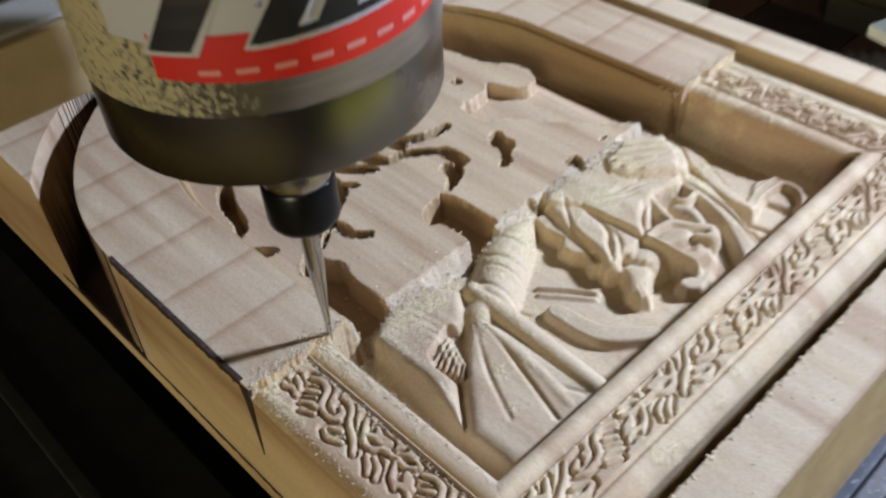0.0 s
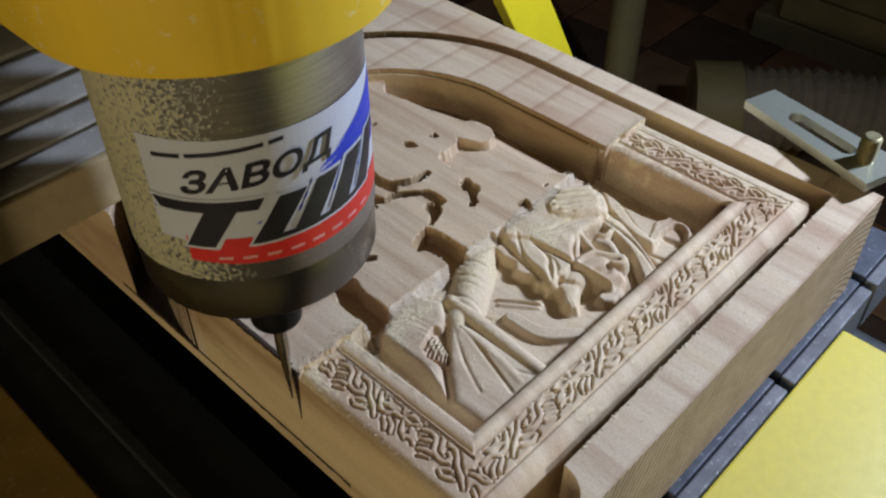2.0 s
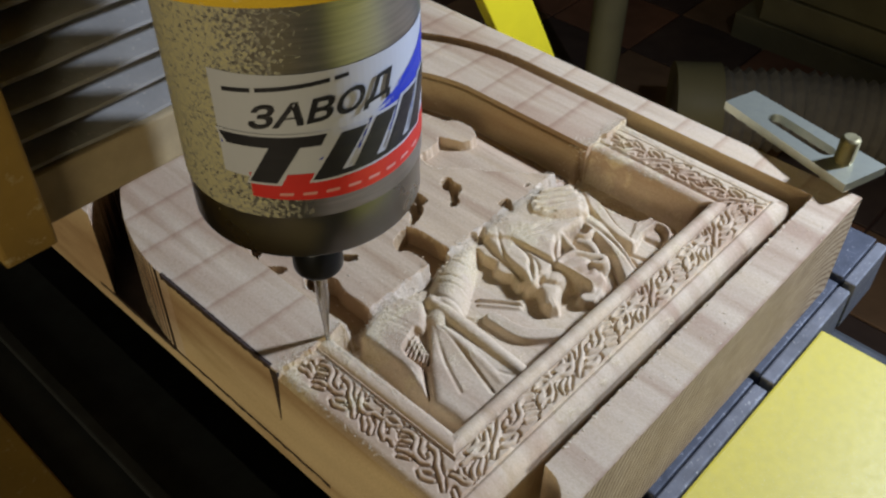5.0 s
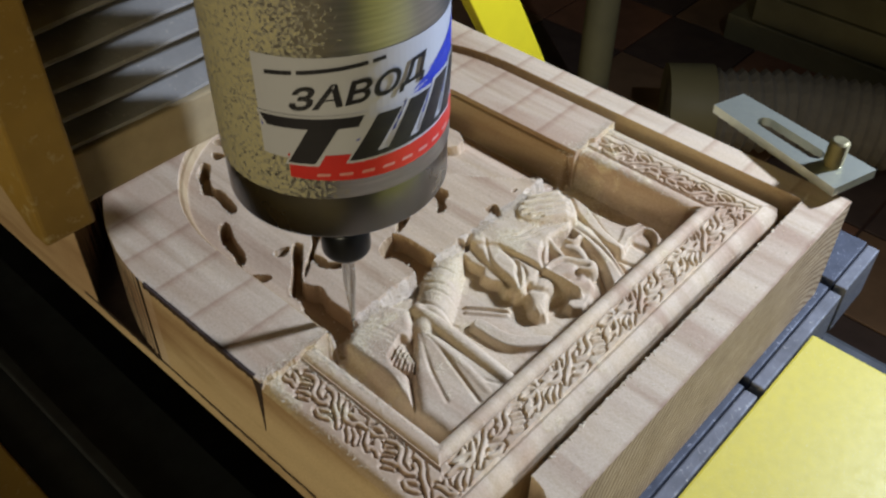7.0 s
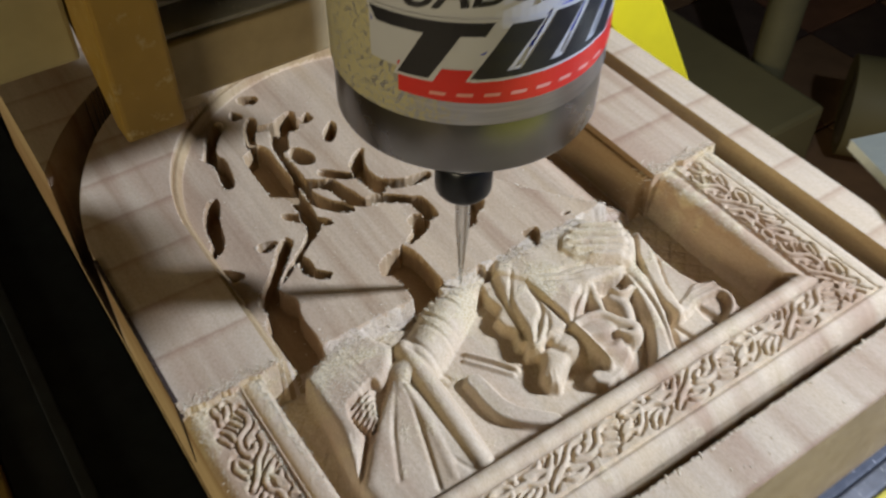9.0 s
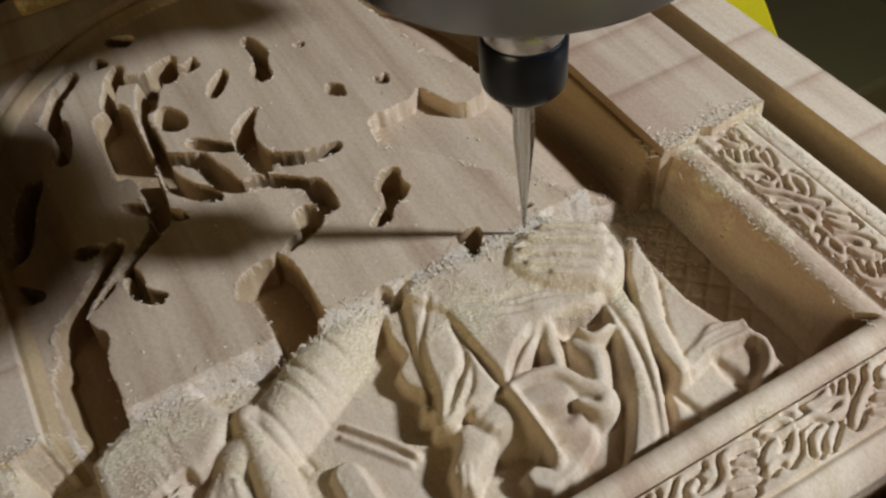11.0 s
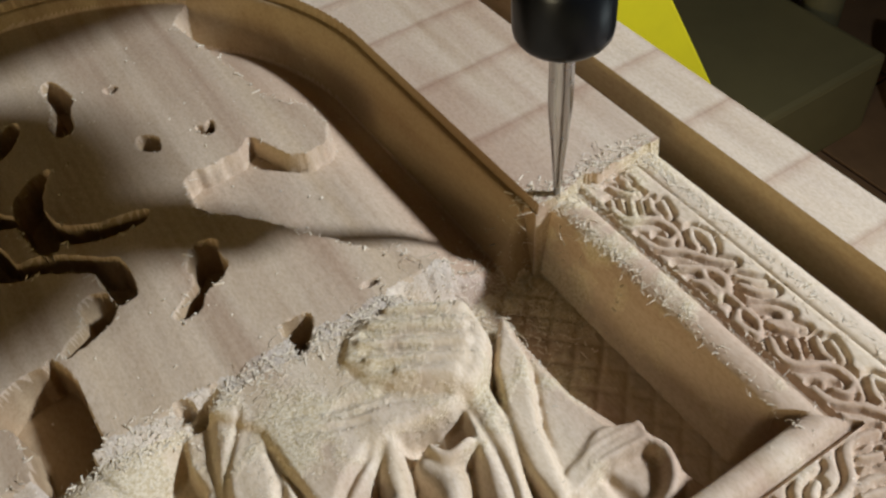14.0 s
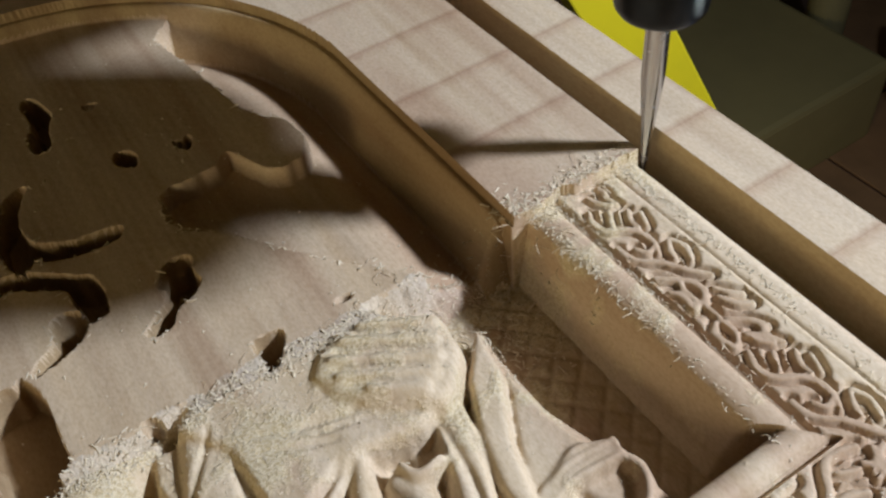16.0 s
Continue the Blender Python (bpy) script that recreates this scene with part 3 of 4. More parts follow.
def pit(poly, z, edge):
    global floor_in
    f = inside(poly)
    floor_in = np.where(f < 0, np.minimum(floor_in, floor_in + (z - floor_in) * smooth(0, -edge, f)), floor_in)


def score(points, radii):
    """A cut line following the form."""
    global floor_in
    f, r = field(points, radii)
    floor_in = floor_in - np.minimum(0.0019, 1.1 * r) * smooth(0, -1, f / r)


def diagonal(v):
    return smooth(0.30, 0.0, np.abs(np.sin(np.pi * v / 0.0072)))


lattice = -0.0009 * np.maximum(diagonal(X + Y), diagonal(X - Y))
floor_in = floor_in + lattice * ((X < 0.044) | (X > 0.165))
form([(0.1226, 0.0664), (0.1468, 0.0610), (0.1376, 0.0404), (0.1256, 0.0260), (0.1128, 0.0271), (0.1228, 0.0390), (0.1172, 0.0381), (0.1137, 0.0402), (0.1134, 0.0547)], -0.0122, -0.0145, 0.0010)  # under robe
form([(0.1016, 0.0829), (0.1082, 0.0832), (0.1038, 0.0694), (0.1016, 0.0611), (0.0994, 0.0546), (0.0970, 0.0566), (0.0996, 0.0614), (0.0974, 0.0650), (0.0975, 0.0688), (0.1009, 0.0713), (0.1002, 0.0775)], -0.0098, -0.0145, 0.0010)  # wavy hem
form([(0.1064, 0.0820), (0.1112, 0.0845), (0.1154, 0.0728), (0.1152, 0.0586), (0.1150, 0.0506), (0.1103, 0.0504), (0.1046, 0.0516), (0.1007, 0.0496), (0.0973, 0.0518), (0.1010, 0.0596), (0.1023, 0.0683)], -0.0072, -0.0145, 0.0028)  # robe over the leg
form([(0.1062, 0.0827), (0.1132, 0.0889), (0.1244, 0.0912), (0.1384, 0.0915), (0.1440, 0.0900), (0.1490, 0.0830), (0.1480, 0.0700), (0.1455, 0.0600), (0.1416, 0.0585), (0.1307, 0.0602), (0.1224, 0.0580), (0.1142, 0.0511), (0.1127, 0.0656), (0.1124, 0.0735)], -0.0058, -0.0145, 0.0022)  # robe over the lap
form([(0.1435, 0.0609), (0.1502, 0.0608), (0.1485, 0.0533), (0.1440, 0.0403), (0.1356, 0.0256), (0.1304, 0.0260), (0.1242, 0.0257), (0.1303, 0.0330), (0.1344, 0.0393), (0.1392, 0.0490)], -0.0078, -0.0145, 0.0016)  # hanging panel
form([(0.1630, 0.0758), (0.1617, 0.0664), (0.1620, 0.0529), (0.1658, 0.0390), (0.1688, 0.0257), (0.1614, 0.0225), (0.1469, 0.0256), (0.1399, 0.0298), (0.1465, 0.0428), (0.1506, 0.0556), (0.1538, 0.0647)], -0.0120, -0.0195, 0.0008)  # sleeve ground
form([(0.1610, 0.0737), (0.1588, 0.0613), (0.1522, 0.0492), (0.1482, 0.0357), (0.1453, 0.0356), (0.1452, 0.0436), (0.1481, 0.0536), (0.1524, 0.0634)], -0.0078, -0.0120, 0.0016)  # mantle fold
form([(0.1601, 0.0628), (0.1604, 0.0513), (0.1624, 0.0422), (0.1522, 0.0411), (0.1482, 0.0380), (0.1530, 0.0499)], -0.0102, -0.0120, 0.0014)  # sleeve
form([(0.1468, 0.0373), (0.1497, 0.0361), (0.1553, 0.0380), (0.1658, 0.0368), (0.1670, 0.0414), (0.1594, 0.0438), (0.1505, 0.0407)], -0.0088, -0.0120, 0.0008)  # cuff
score([(0.1492, 0.0384), (0.1559, 0.0420), (0.1649, 0.0414)], 0.0007)
score([(0.1497, 0.0377), (0.1562, 0.0406), (0.1648, 0.0400)], 0.0007)
score([(0.1502, 0.0371), (0.1564, 0.0394), (0.1648, 0.0388)], 0.0007)
ridge([(0.1647, 0.0386), (0.1662, 0.0344), (0.1636, 0.0298), (0.1580, 0.0268)], 0.0015, -0.0090, -0.0120)
score([(0.1560, 0.0372), (0.1564, 0.0326), (0.1570, 0.0274)], [0.0013, 0.0029, 0.0018])
score([(0.1438, 0.0357), (0.1453, 0.0283)], 0.0013)
form([(0.1412, 0.0836), (0.1498, 0.0806), (0.1560, 0.0748), (0.1551, 0.0672), (0.1504, 0.0612), (0.1461, 0.0594), (0.1424, 0.0608), (0.1350, 0.0664), (0.1314, 0.0718), (0.1294, 0.0776), (0.1330, 0.0818), (0.1376, 0.0838)], -0.0042, -0.0120, 0.0026)  # hand
for line in ([(0.1424, 0.0816), (0.1530, 0.0748)], [(0.1382, 0.0803), (0.1516, 0.0716)], [(0.1348, 0.0779), (0.1496, 0.0682)], [(0.1342, 0.0742), (0.1473, 0.0657)], [(0.1372, 0.0692), (0.1447, 0.0641)]):
    ridge(line, [0.0011, 0.0019], -0.0031, -0.0046)
for line in ([(0.1412, 0.0808), (0.1500, 0.0748)], [(0.1364, 0.0792), (0.1478, 0.0716)], [(0.1344, 0.0761), (0.1462, 0.0684)], [(0.1352, 0.0721), (0.1440, 0.0663)]):
    score(line, [0.0008, 0.0005])
score([(0.1174, 0.0738), (0.1248, 0.0704), (0.1332, 0.0679), (0.1396, 0.0651)], [0.0006, 0.0009, 0.0008, 0.0005])
score([(0.1216, 0.0710), (0.1268, 0.0679), (0.1331, 0.0663), (0.1425, 0.0616)], [0.0006, 0.0009, 0.0008, 0.0008])
score([(0.1169, 0.0704), (0.1229, 0.0673), (0.1286, 0.0650)], [0.0005, 0.0008, 0.0006])
score([(0.1261, 0.0711), (0.1341, 0.0684)], [0.0004, 0.0006])
score([(0.1118, 0.0796), (0.1046, 0.0702), (0.1017, 0.0592), (0.0988, 0.0520)], [0.0007, 0.0011, 0.0013, 0.0009])
score([(0.1124, 0.0712), (0.1110, 0.0628), (0.1062, 0.0579), (0.1012, 0.0528)], [0.0007, 0.0015, 0.0015, 0.0009])
score([(0.1131, 0.0699), (0.1134, 0.0601), (0.1134, 0.0520)], [0.0007, 0.0013, 0.0009])
score([(0.1122, 0.0622), (0.1088, 0.0563), (0.1048, 0.0530)], [0.0004, 0.0011, 0.0007])
score([(0.1268, 0.0614), (0.1204, 0.0568), (0.1152, 0.0519)], [0.0007, 0.0018, 0.0011])
score([(0.1318, 0.0611), (0.1240, 0.0562), (0.1164, 0.0518)], [0.0004, 0.0011, 0.0007])
score([(0.1346, 0.0596), (0.1296, 0.0544), (0.1279, 0.0498)], [0.0011, 0.0020, 0.0013])
score([(0.1357, 0.0581), (0.1348, 0.0544), (0.1362, 0.0527)], [0.0026, 0.0029, 0.0011])
score([(0.1404, 0.0526), (0.1356, 0.0474), (0.1318, 0.0434)], [0.0007, 0.0009, 0.0007])
score([(0.1421, 0.0566), (0.1396, 0.0480), (0.1348, 0.0385), (0.1270, 0.0289)], [0.0007, 0.0011, 0.0015, 0.0018])
score([(0.1443, 0.0596), (0.1427, 0.0470), (0.1387, 0.0360), (0.1327, 0.0254)], [0.0007, 0.0011, 0.0011, 0.0009])
score([(0.1480, 0.0600), (0.1454, 0.0470), (0.1410, 0.0362), (0.1350, 0.0268)], [0.0004, 0.0007, 0.0007, 0.0007])
ridge([(0.1284, 0.0608), (0.1212, 0.0562), (0.1156, 0.0518)], [0.0015, 0.0020, 0.0011], -0.0068, -0.0120)
ridge([(0.1304, 0.0620), (0.1275, 0.0554), (0.1258, 0.0500)], [0.0020, 0.0029, 0.0018], -0.0066, -0.0120)
ridge([(0.1330, 0.0542), (0.1346, 0.0502), (0.1318, 0.0440)], [0.0026, 0.0035, 0.0026], -0.0078, -0.0125)
ridge([(0.1346, 0.0556), (0.1361, 0.0526), (0.1405, 0.0532)], [0.0015, 0.0020, 0.0013], -0.0062, -0.0120)  # curl
ridge([(0.1188, 0.0460), (0.1218, 0.0446)], 0.0097, -0.0068, -0.0150)  # knee
ridge([(0.1098, 0.0478), (0.1117, 0.0471)], 0.0073, -0.0078, -0.0150)
score([(0.1164, 0.0435), (0.1208, 0.0409), (0.1247, 0.0422)], [0.0022, 0.0031, 0.0013])
ridge([(0.1149, 0.0513), (0.1202, 0.0513), (0.1250, 0.0494), (0.1274, 0.0442), (0.1300, 0.0402), (0.1275, 0.0382), (0.1244, 0.0415)], [0.0018, 0.0024, 0.0026, 0.0031, 0.0033, 0.0026, 0.0013], -0.0060, -0.0120)  # loop
ridge([(0.1145, 0.0507), (0.1148, 0.0430), (0.1146, 0.0343)], 0.0015, -0.0052, -0.0110)  # strap
ridge([(0.1071, 0.0520), (0.1072, 0.0521)], 0.0022, -0.0078, -0.0120)
ridge([(0.1066, 0.0502), (0.1067, 0.0503)], 0.0022, -0.0078, -0.0120)
ridge([(0.1074, 0.0482), (0.1075, 0.0483)], 0.0022, -0.0078, -0.0120)
ridge([(0.1078, 0.0462), (0.1079, 0.0463)], 0.0022, -0.0078, -0.0120)
ridge([(0.1079, 0.0507), (0.1080, 0.0508)], 0.0022, -0.0078, -0.0120)
form([(0.1010, 0.0504), (0.1040, 0.0508), (0.1080, 0.0461), (0.1069, 0.0422), (0.1016, 0.0397), (0.0984, 0.0370), (0.0952, 0.0392), (0.0958, 0.0432), (0.0992, 0.0468)], -0.0086, -0.0150, 0.0030)  # foot
score([(0.0977, 0.0428), (0.0960, 0.0393)], 0.0007)
score([(0.0991, 0.0422), (0.0970, 0.0381)], 0.0007)
score([(0.1005, 0.0416), (0.0986, 0.0380)], 0.0007)
score([(0.1008, 0.0505), (0.1078, 0.0447)], 0.0007)
form([(0.1074, 0.0356), (0.1110, 0.0369), (0.1194, 0.0380), (0.1250, 0.0404), (0.1274, 0.0383), (0.1232, 0.0331), (0.1165, 0.0295), (0.1108, 0.0289), (0.1076, 0.0320)], -0.0100, -0.0150, 0.0012)  # hem end
form([(0.0379, 0.0853), (0.0495, 0.0904), (0.0626, 0.0915), (0.0738, 0.0811), (0.0647, 0.0695), (0.0651, 0.0513), (0.0669, 0.0216), (0.0387, 0.0218), (0.0314, 0.0254), (0.0314, 0.0472), (0.0344, 0.0652)], -0.0120, -0.0195, 0.0020)  # garment mass
form([(0.0352, 0.0808), (0.0462, 0.0862), (0.0587, 0.0870), (0.0652, 0.0759), (0.0566, 0.0670), (0.0442, 0.0640), (0.0410, 0.0542), (0.0319, 0.0427), (0.0356, 0.0610)], -0.0076, -0.0150, 0.0030)  # fringed cloth
form([(0.0622, 0.0713), (0.0626, 0.0649), (0.0638, 0.0194), (0.0369, 0.0210), (0.0317, 0.0273), (0.0314, 0.0407), (0.0442, 0.0559)], -0.0078, -0.0150, 0.0040)  # spread robe
ridge([(0.0664, 0.0740), (0.0649, 0.0504), (0.0626, 0.0199)], [0.0044, 0.0052, 0.0048], -0.0062, -0.0150)  # long fold
score([(0.0619, 0.0672), (0.0584, 0.0509), (0.0564, 0.0371), (0.0594, 0.0282)], [0.0006, 0.0015, 0.0011, 0.0006])
score([(0.0612, 0.0664), (0.0550, 0.0468), (0.0488, 0.0280)], [0.0006, 0.0011, 0.0009])
score([(0.0586, 0.0656), (0.0486, 0.0512), (0.0411, 0.0361)], [0.0004, 0.0009, 0.0007])
ridge([(0.0595, 0.0618), (0.0575, 0.0436), (0.0542, 0.0290)], [0.0011, 0.0031, 0.0026], -0.0074, -0.0100)
pit([(0.0418, 0.0655), (0.0522, 0.0694), (0.0548, 0.0645), (0.0438, 0.0530), (0.0404, 0.0560), (0.0401, 0.0611)], -0.0120, 0.0005)  # fringe
ridge([(0.0412, 0.0632), (0.0507, 0.0672)], 0.0006, -0.0084, -0.0125)
ridge([(0.0416, 0.0615), (0.0500, 0.0653)], 0.0006, -0.0084, -0.0125)
ridge([(0.0420, 0.0598), (0.0492, 0.0633)], 0.0006, -0.0084, -0.0125)
ridge([(0.0425, 0.0580), (0.0484, 0.0614)], 0.0006, -0.0084, -0.0125)
ridge([(0.0428, 0.0563), (0.0477, 0.0596)], 0.0006, -0.0084, -0.0125)
ridge([(0.0432, 0.0546), (0.0470, 0.0576)], 0.0006, -0.0084, -0.0125)
ridge([(0.0474, 0.0673), (0.0439, 0.0604)], 0.0006, -0.0088, -0.0125)
ridge([(0.0482, 0.0651), (0.0449, 0.0584)], 0.0006, -0.0088, -0.0125)
ridge([(0.0490, 0.0629), (0.0459, 0.0564)], 0.0006, -0.0088, -0.0125)
score([(0.0380, 0.0560), (0.0357, 0.0510), (0.0305, 0.0460)], 0.0006)
score([(0.0391, 0.0554), (0.0364, 0.0503), (0.0312, 0.0454)], 0.0006)
score([(0.0403, 0.0548), (0.0371, 0.0495), (0.0319, 0.0446)], 0.0006)
score([(0.0499, 0.0812), (0.0512, 0.0756), (0.0518, 0.0702)], 0.0004)
score([(0.0481, 0.0779), (0.0494, 0.0728), (0.0498, 0.0682)], 0.0004)
score([(0.0463, 0.0747), (0.0477, 0.0699), (0.0478, 0.0662)], 0.0004)
score([(0.0445, 0.0714), (0.0460, 0.0672), (0.0459, 0.0642)], 0.0004)
score([(0.0358, 0.0798), (0.0358, 0.0680), (0.0356, 0.0602)], 0.0006)
ridge([(0.1050, 0.0921), (0.0839, 0.0787), (0.0682, 0.0691), (0.0612, 0.0662)], [0.0076, 0.0084, 0.0078, 0.0066], -0.0070, -0.0165)  # wrapped arm
score([(0.0759, 0.0793), (0.0808, 0.0673)], 0.0008)
score([(0.0791, 0.0815), (0.0844, 0.0704)], 0.0008)
score([(0.0697, 0.0749), (0.0741, 0.0597)], 0.0008)
score([(0.0668, 0.0727), (0.0717, 0.0583)], 0.0008)
score([(0.0861, 0.0856), (0.0900, 0.0772)], 0.0008)
ridge([(0.0834, 0.0647), (0.0899, 0.0562), (0.0930, 0.0510)], 0.0010, -0.0125, -0.0180)
ridge([(0.0815, 0.0630), (0.0910, 0.0502)], 0.0010, -0.0130, -0.0180)
pad([(0.0789, 0.0540), (0.0806, 0.0402), (0.0903, 0.0299)], [0.0038, 0.0042, 0.0034], -0.0115, -0.0180)  # ledge

floor_in = blur(floor_in, 3) + 0.00002 * rough_noise(0.0009, 11)

rail = rail - 0.0016
finished = np.where(e < rail_in, rail, np.maximum(floor_in, -0.0030 - (e - rail_in) * np.where(W - X <= Y, 6.0, 9)))
ramp_up = smooth(CUT - 0.0002, CUT + 0.0038, Y + 0.6 * wobble)
H = np.where(done, finished, np.where((Y < CUT + 0.004) & (Y > 0) & (inner < -0.001), finished + (H - finished) * ramp_up, H))
# front moulding rolls down into the groove
lip = np.clip((0.0068 - Y) / 0.0078, 0, 1)
roll = -0.0024 - 0.0085 * (1 - np.sqrt(1 - lip**2)) - 0.0010 * np.exp(-(((Y - 0.0062) / 0.0006) ** 2))
H = np.where((outer <= 0.0004) & (Y < 0.0068) & (X >= Y - 0.0004) & (W - X >= Y - 0.0004), roll, H)
front = (Y < 0) & (Y > -0.0010) & (X <= W)
H = np.where(front, roll, H)
# parting groove round the panel
groove_wide = np.where((X < 0.07) & (Y > 0.13), 0.0068 + 0.0062 * smooth(0.07, 0.03, X), 0.0068)
gap = ((outer > 0) & (outer < groove_wide) & (Y >= 0)) | ((Y <= -0.0010) & (Y > -0.0058) & (X < W + 0.0068)) | ((X > W) & (X < W + 0.0068) & (Y > -0.0058) & (Y < 0))
gap &= ~((X > W + 0.0048) & (Y < -0.0038) & (np.hypot(X - W - 0.0048, Y + 0.0038) > 0.0020))
corner = (Y < -0.0010) & (np.hypot(np.maximum(X - 0.020, 0), np.maximum(-0.0058 - Y, 0) - 0.0) < 0.013) & (X < 0.036)
H = np.where(gap | corner, -0.047, H)
H += 0.00002 * rough_noise(0.0012, 7)


def height_mesh(name, mask, parent, label, mat=None):
    """The cells of the height grid under mask, as one mesh."""
    ids = np.arange(X.size).reshape(X.shape)
    q = np.stack([ids[:-1, :-1], ids[:-1, 1:], ids[1:, 1:], ids[1:, :-1]], -1)[mask[:-1, :-1]]
    used, flat = np.unique(q, return_inverse=True)
    verts = np.stack([X.ravel()[used], Y.ravel()[used], H.ravel()[used]], -1)
    me = bpy.data.meshes.new(name)
    me.vertices.add(len(verts))
    me.vertices.foreach_set("co", verts.ravel())
    n = len(q)
    me.loops.add(4 * n)
    me.loops.foreach_set("vertex_index", flat.ravel().astype(np.int32))
    me.polygons.add(n)
    me.polygons.foreach_set("loop_start", np.arange(0, 4 * n, 4, dtype=np.int32))
    me.polygons.foreach_set("use_smooth", np.ones(n, dtype=bool))
    me.update(calc_edges=True)
    me.validate()
    me.set_sharp_from_angle(angle=radians(50))
    me.materials.append(mat or WOOD)
    ob = new(name, me)
    ob.parent = parent
    return tagged(ob, label)


def islands(mask):
    """The joined areas of a mask, each as a mask of its own."""
    left = set(zip(*np.nonzero(mask)))
    while left:
        stack = [left.pop()]
        one = np.zeros(mask.shape, bool)
        while stack:
            i, j = stack.pop()
            one[i, j] = True
            for c in ((i + 1, j), (i - 1, j), (i, j + 1), (i, j - 1)):
                if c in left:
                    left.remove(c)
                    stack.append(c)
        yield one


def carved_panel():
    panel = thing("carved_panel", "pale half-carved wooden relief panel lying on the machine bed", "carving")
    inside = (outer <= 0.0002) | front & (X <= W)
    field_in = (e >= rail_in - 0.0004) & (Y > RAIL)
    height_mesh("frame_rail", inside & (done | (Y < 0.001)) & ~field_in, panel, "finished frame with incised vine ornament", CARVED)
    height_mesh("relief", inside & done & field_in, panel, "finished carved drapery relief", CARVED)
    height_mesh("uncarved_rail", inside & ~done & (inner > 0) & (Y >= 0.001), panel, "uncarved flat arched border with saw bands", RAW_WOOD)
    height_mesh("field_wall", inside & ~done & wall_band & (Y >= 0.001), panel, "brown sloping wall cut round the field, shade in its colour", SHADED_CUT)
    cut_out = np.zeros(X.shape, bool)
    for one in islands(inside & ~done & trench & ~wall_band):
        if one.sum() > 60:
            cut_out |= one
            height_mesh("routed_channel", one, panel, "routed channel, browned for its shade", SHADED_CHANNEL)
    slope = inside & ~done & (inner <= -0.001) & ~wall_band & ~cut_out & (Y < CUT + 0.0034 + 0.0006 * rough_noise(0.002, 31))
    for one in islands(slope):
        height_mesh("cut_slope", one, panel, "torn greyish slope along the cut", TORN)
    height_mesh("roughed_field", inside & ~done & (inner <= 0) & ~wall_band & ~cut_out & ~slope & (Y >= 0.001), panel, "roughed-out stepped field with routed channels", ROUGHED)
    burnt_shaded = gap & (X < 0.075) & (Y > 0.13)
    height_mesh("parting_groove", ~inside & gap & ~burnt_shaded, panel, "brown routed parting groove, shade in its colour", SHADED_CUT)
    height_mesh("blank_border", ~inside & ~gap, panel, "outer waste border of the blank", RAW_WOOD)
    height_mesh("burnt_shaded_groove", ~inside & burnt_shaded, panel, "scorched parting groove, blackened further for shade", SCORCH_SHADE)
    # sides of the blank
    bm = bmesh.new()
    low = -0.0548

    def side(xs, ys, hs, flip):
        tops = [bm.verts.new((x, y, h)) for x, y, h in zip(xs, ys, hs)]
        base = [bm.verts.new((x, y, low)) for x, y in zip(xs, ys)]
        for k in range(len(tops) - 1):
            f = (base[k], base[k + 1], tops[k + 1], tops[k])
            bm.faces.new(f[::-1] if flip else f)

    n = len(gx)
    side(gx, [gy[0]] * n, H[0], False)
    part("front_side", bm, END_GRAIN, panel, "sawn front side showing end grain")
    bm = bmesh.new()
    side(gx, [gy[-1]] * n, H[-1], True)
    part("back_side", bm, END_GRAIN, panel)
    bm = bmesh.new()
    side([gx[0]] * len(gy), gy, H[:, 0], True)
    part("left_side", bm, SIDE_WOOD, panel, "dull brown sawn side")
    bm = bmesh.new()
    side([gx[-1]] * len(gy), gy, H[:, -1], False)
    part("right_side", bm, WOOD, panel)
    # scorched arris, scorch line and the tool's exit nick on the side
    rng = random.Random(5)

    def scorch(name, y0, y1, z0, z1, thick, label):
        one = bmesh.new()
        ys = np.linspace(y0, y1, 60)
        low_row, top_row = [], []
        for y in ys:
            low_row.append(one.verts.new((-thick, y, z0 + rng.uniform(-0.0006, 0.0006))))
            top_row.append(one.verts.new((-thick, y, z1 + rng.uniform(-0.0002, 0.0002))))
        for k in range(len(ys) - 1):
            one.faces.new((low_row[k + 1], low_row[k], top_row[k], top_row[k + 1]))
        back = bmesh.ops.extrude_face_region(one, geom=one.faces[:])["geom"]
        for v in back:
            if isinstance(v, bmesh.types.BMVert):
                v.co.x += thick + 0.0009
        bmesh.ops.recalc_face_normals(one, faces=one.faces[:])
        part(name, one, CHAR, panel, label)

    scorch("scorched_edge", CUT + 0.004, 0.153, -0.0022, 0.0004, 0.0003, "scorched black upper edge")
    scorch("scorch_line", 0.062, 0.215, -0.0478, -0.0462, 0.0002, "thin scorch line")
    one = bmesh.new()
    nick = [one.verts.new(c) for c in ((-0.0004, 0.0835, -0.0005), (-0.0004, 0.0880, -0.0012), (-0.0004, 0.0868, -0.0080), (-0.0004, 0.0862, -0.0290))]
    one.faces.new(nick)
    deep = bmesh.ops.extrude_face_region(one, geom=one.faces[:])["geom"]
    for v in deep:
        if isinstance(v, bmesh.types.BMVert):
            v.co.x += 0.001
    bmesh.ops.recalc_face_normals(one, faces=one.faces[:])
    part("exit_nick", one, CHAR, panel, "dark nick left by the bit")
    return panel


carved_panel()


